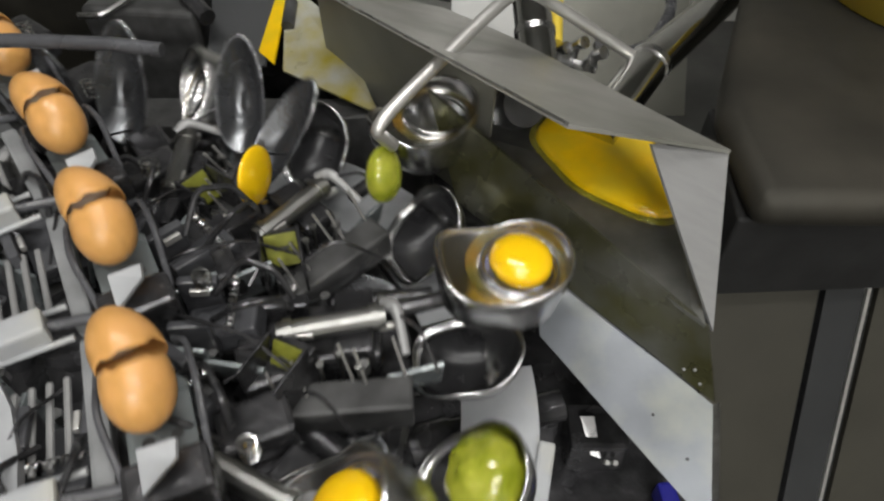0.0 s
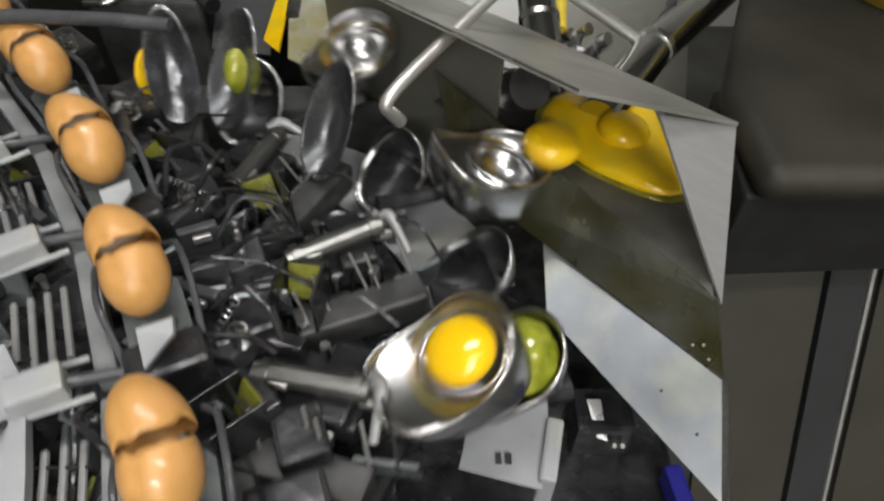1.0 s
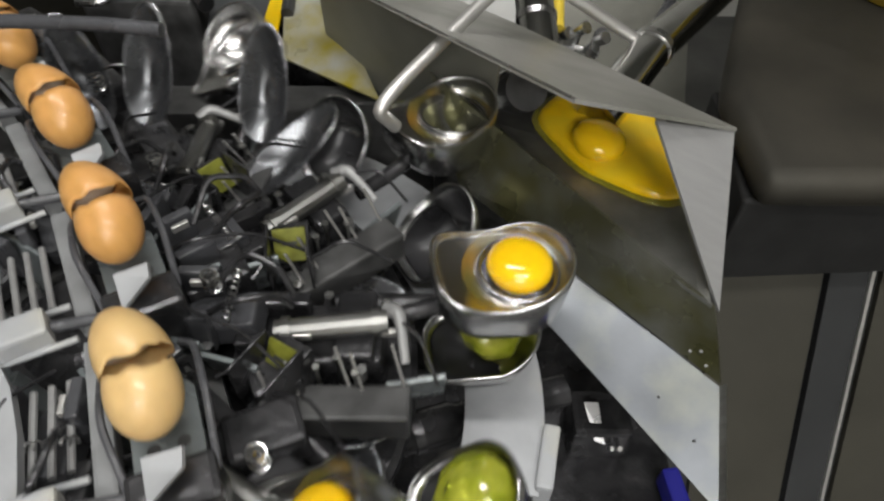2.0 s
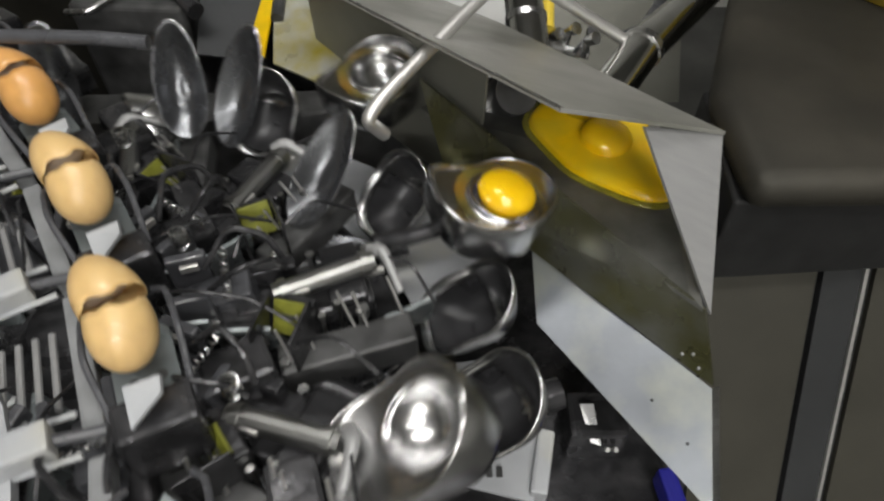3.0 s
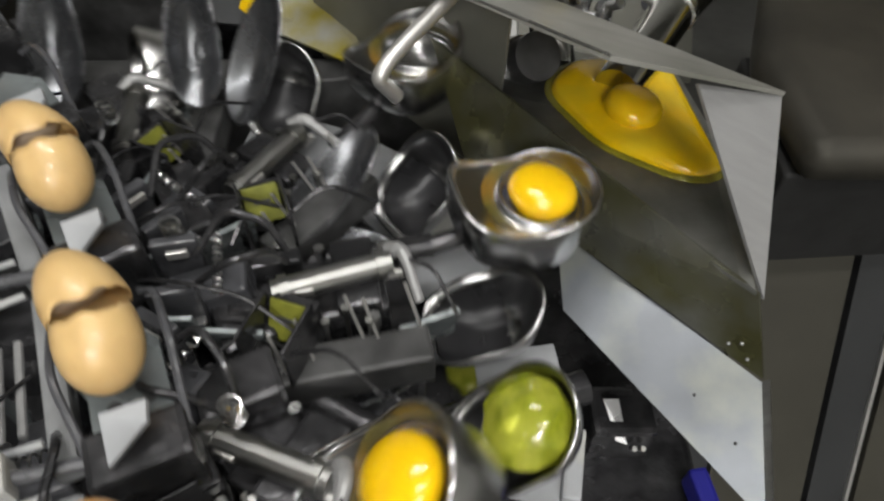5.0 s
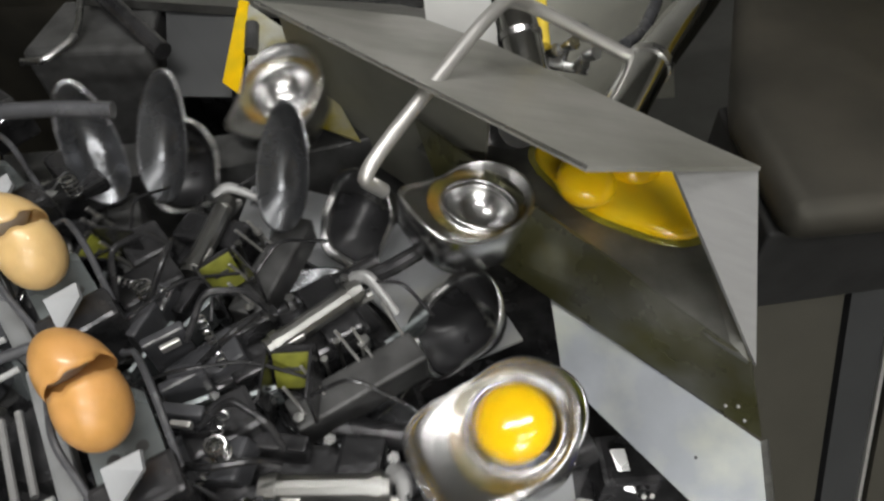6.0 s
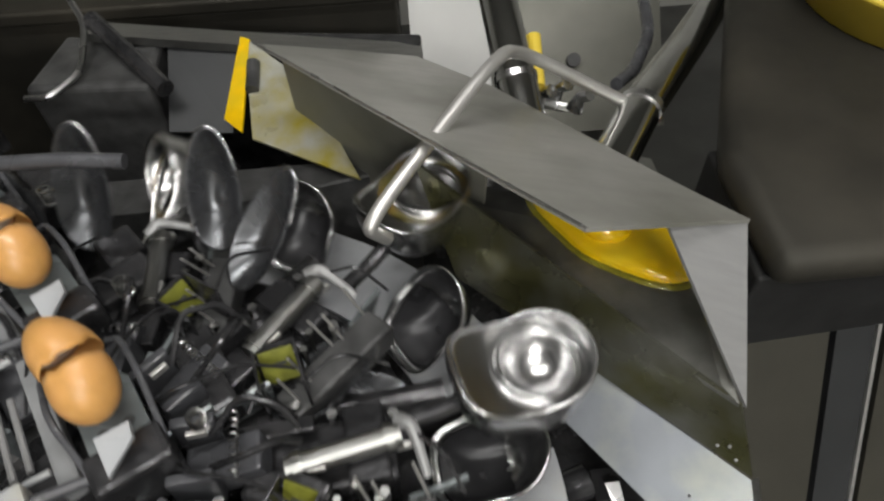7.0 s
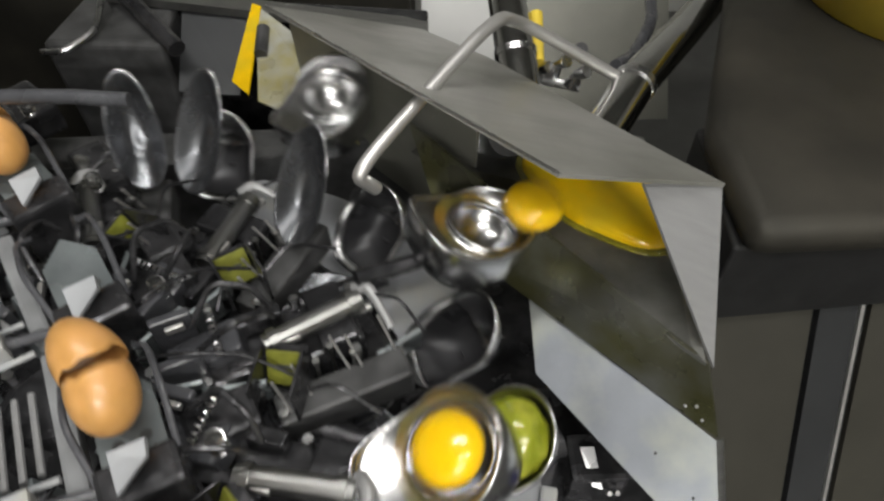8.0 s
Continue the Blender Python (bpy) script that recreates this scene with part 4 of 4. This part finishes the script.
    part("grey_sheet", add_plate(bmesh.new(), [(0.127, 1.015, 0.62), (0.43, 1.015, 0.62), (0.43, 1.395, 1.02), (0.127, 1.395, 1.02)], 0.006), BACKGREY, screen, "olive grey half of the tilted sheet")
    part("leg", add_box(bmesh.new(), 0.20, 1.24, 0.40, 0.40, 0.02, 0.80, 0.002), PALE, screen)
    bm = bmesh.new()
    add_tube(bm, [(0.27, 1.10, 0.71), (0.27, 1.09, 0.72)], 0.012, 16)
    part("hole", bm, BLACK, screen, "round dark hole")
    tub = thing("yellow_tub", "round yellow plastic tub on the housing", "tub")
    bm = bmesh.new()
    add_lathe(bm, [(0, 0), (0.125, 0), (0.143, 0.045), (0.150, 0.047), (0.150, 0.041), (0.146, 0.039), (0.130, -0.006), (0, -0.006)], 40)
    moved(part("bowl", bm, YELLOW, tub, smooth=True), Matrix.Translation((0.545, 0.735, 1.03)))
    knob = thing("tray_nozzle", "short black nozzle with a steel collar", "nozzle")
    bm = bmesh.new()
    add_tube(bm, [(0.066, 0.572, 0.968), (0.075, 0.550, 0.990)], 0.022, 24)
    part("mouth", bm, BLACK, knob)
    bm = bmesh.new()
    add_tube(bm, [(0.055, 0.598, 0.945), (0.066, 0.572, 0.968)], 0.025, 24)
    part("collar", bm, STEEL, knob)


build_back()


def build_left():
    rail = thing("chain_rail", "pale curved plastic rail along the egg chain", "rail")
    bm = bmesh.new()
    pts = [(EGG_C[0] + (EGG_R - 0.095) * math.cos(math.radians(a)), EGG_C[1] + (EGG_R - 0.095) * math.sin(math.radians(a)), 1.016) for a in (8, 10, 12, 14, 16, 18, 20, 22, 24, 26, 27.5)]
    inner, outer = [], []
    for i, p in enumerate(pts):
        w = 0.012 if i < len(pts) - 2 else (0.009 if i == len(pts) - 2 else 0.002)
        v = (Vector((p[0], p[1], 0)) - Vector((*EGG_C, 0))).normalized() * w
        inner.append(Vector(p) - v)
        outer.append(Vector(p) + v)
    add_plate(bm, inner + outer[::-1], 0.01)
    part("strip", bm, WHITE, rail)
    tray = thing("chain_bed", "dark steel bed under the egg chain", "bed")
    def band(name, a0, a1, r0, r1, z, mat):
        arc = [math.radians(a) for a in range(a0, a1 + 1, 4)]
        low = [(EGG_C[0] + (EGG_R + r0) * math.cos(a), EGG_C[1] + (EGG_R + r0) * math.sin(a), z) for a in arc]
        high = [(EGG_C[0] + (EGG_R + r1) * math.cos(a), EGG_C[1] + (EGG_R + r1) * math.sin(a), z) for a in arc[::-1]]
        part(name, add_plate(bmesh.new(), low + high, 0.012), mat, tray)
    band("sheet", 4, 60, -0.35, -0.121, 0.953, BLACK)
    band("track", -76, 140, -0.12, 0.03, 0.955, BLACK)
    for a in (-70, -40, -12, 100, 132):
        f = math.radians(a)
        bm = bmesh.new()
        add_tube(bm, [(EGG_C[0] + (EGG_R - 0.05) * math.cos(f), EGG_C[1] + (EGG_R - 0.05) * math.sin(f), 0), (EGG_C[0] + (EGG_R - 0.05) * math.cos(f), EGG_C[1] + (EGG_R - 0.05) * math.sin(f), 0.944)], 0.02)
        part("leg", bm, DARK, tray)
    feed = thing("feed_trough", "plain steel trough feeding the wheel", "trough")
    part("sheet", add_box(bmesh.new(), -0.90, 0.11, 0.955, 0.76, 0.20, 0.01, 0.002), BRUSHED, feed)
    part("leg", add_box(bmesh.new(), -1.2, 0.11, 0.475, 0.04, 0.16, 0.95, 0.003), DARK, feed)


build_left()


def build_low():
    fit = thing("outlet_fitting", "steel outlet fitting with a bright plate under the chute", "fitting")
    part("block", add_box(bmesh.new(), 0.160, 0.325, 0.728, 0.06, 0.05, 0.06, 0.006), DARK, fit)
    part("plate", add_plate(bmesh.new(), [(0.141, 0.330, 0.768), (0.155, 0.330, 0.768), (0.161, 0.294, 0.748), (0.151, 0.297, 0.749)], 0.003), STEEL, fit, "bright bent plate")
    for x in (0.168, 0.176):
        bm = bmesh.new()
        add_tube(bm, [(x, 0.296, 0.735), (x, 0.291, 0.745)], 0.0026, 8)
        part("nut", bm, BRUSHED, fit)
    tagged(part("blue_cover", add_box(bmesh.new(), 0.230, 0.248, 0.72, 0.018, 0.060, 0.03, 0.004, pose(0, 0, 0, 0, 0, 8)), BLUE), "deep blue painted cover under the chute", "cover")


build_low()


# ---- what moves ----
def motions():
    times = [0.1 * i for i in range(81)]
    coarse = [0.5 * i for i in range(17)]
    for k, head in enumerate(heads):
        walk(head, [(t, head_pose(k, t)) for t in coarse])
        for child in head.children:
            if child.name.startswith("yolk_cup"):
                walk(child, [(t, yolk_cup_pose(wrap(beta(k, t)))) for t in times])
            elif child.name.startswith("white_cup"):
                walk(child, [(t, white_cup_pose(wrap(beta(k, t)))) for t in times])
            elif child.name.startswith("spoon"):
                y, r, _ = min(SPOONS, key=lambda some: abs(some[0] - child.location.y))
                walk(child, [(t, spoon_pose(wrap(beta(k, t)), y, r)) for t in times])
    for n, holder in holders.items():
        walk(holder, [(t, egg_pose(n, t)) for t in coarse])
    for n, egg in eggs.items():
        walk(egg, [(t, egg_pose(n, t)) for t in coarse])
    for m in POURS:
        walk(yolks[m], [(t, yolk_pose(m, t)) for t in times])
        walk(whites[m], [(t, white_pose(m, t)) for t in times])
    walk(kept_yolk, [(t, kept_pose(t, KEPT_PATH, 82)) for t in times])
    walk(kept_white, [(t, kept_pose(t, KEPT_PATH_W, 84)) for t in times])


motions()
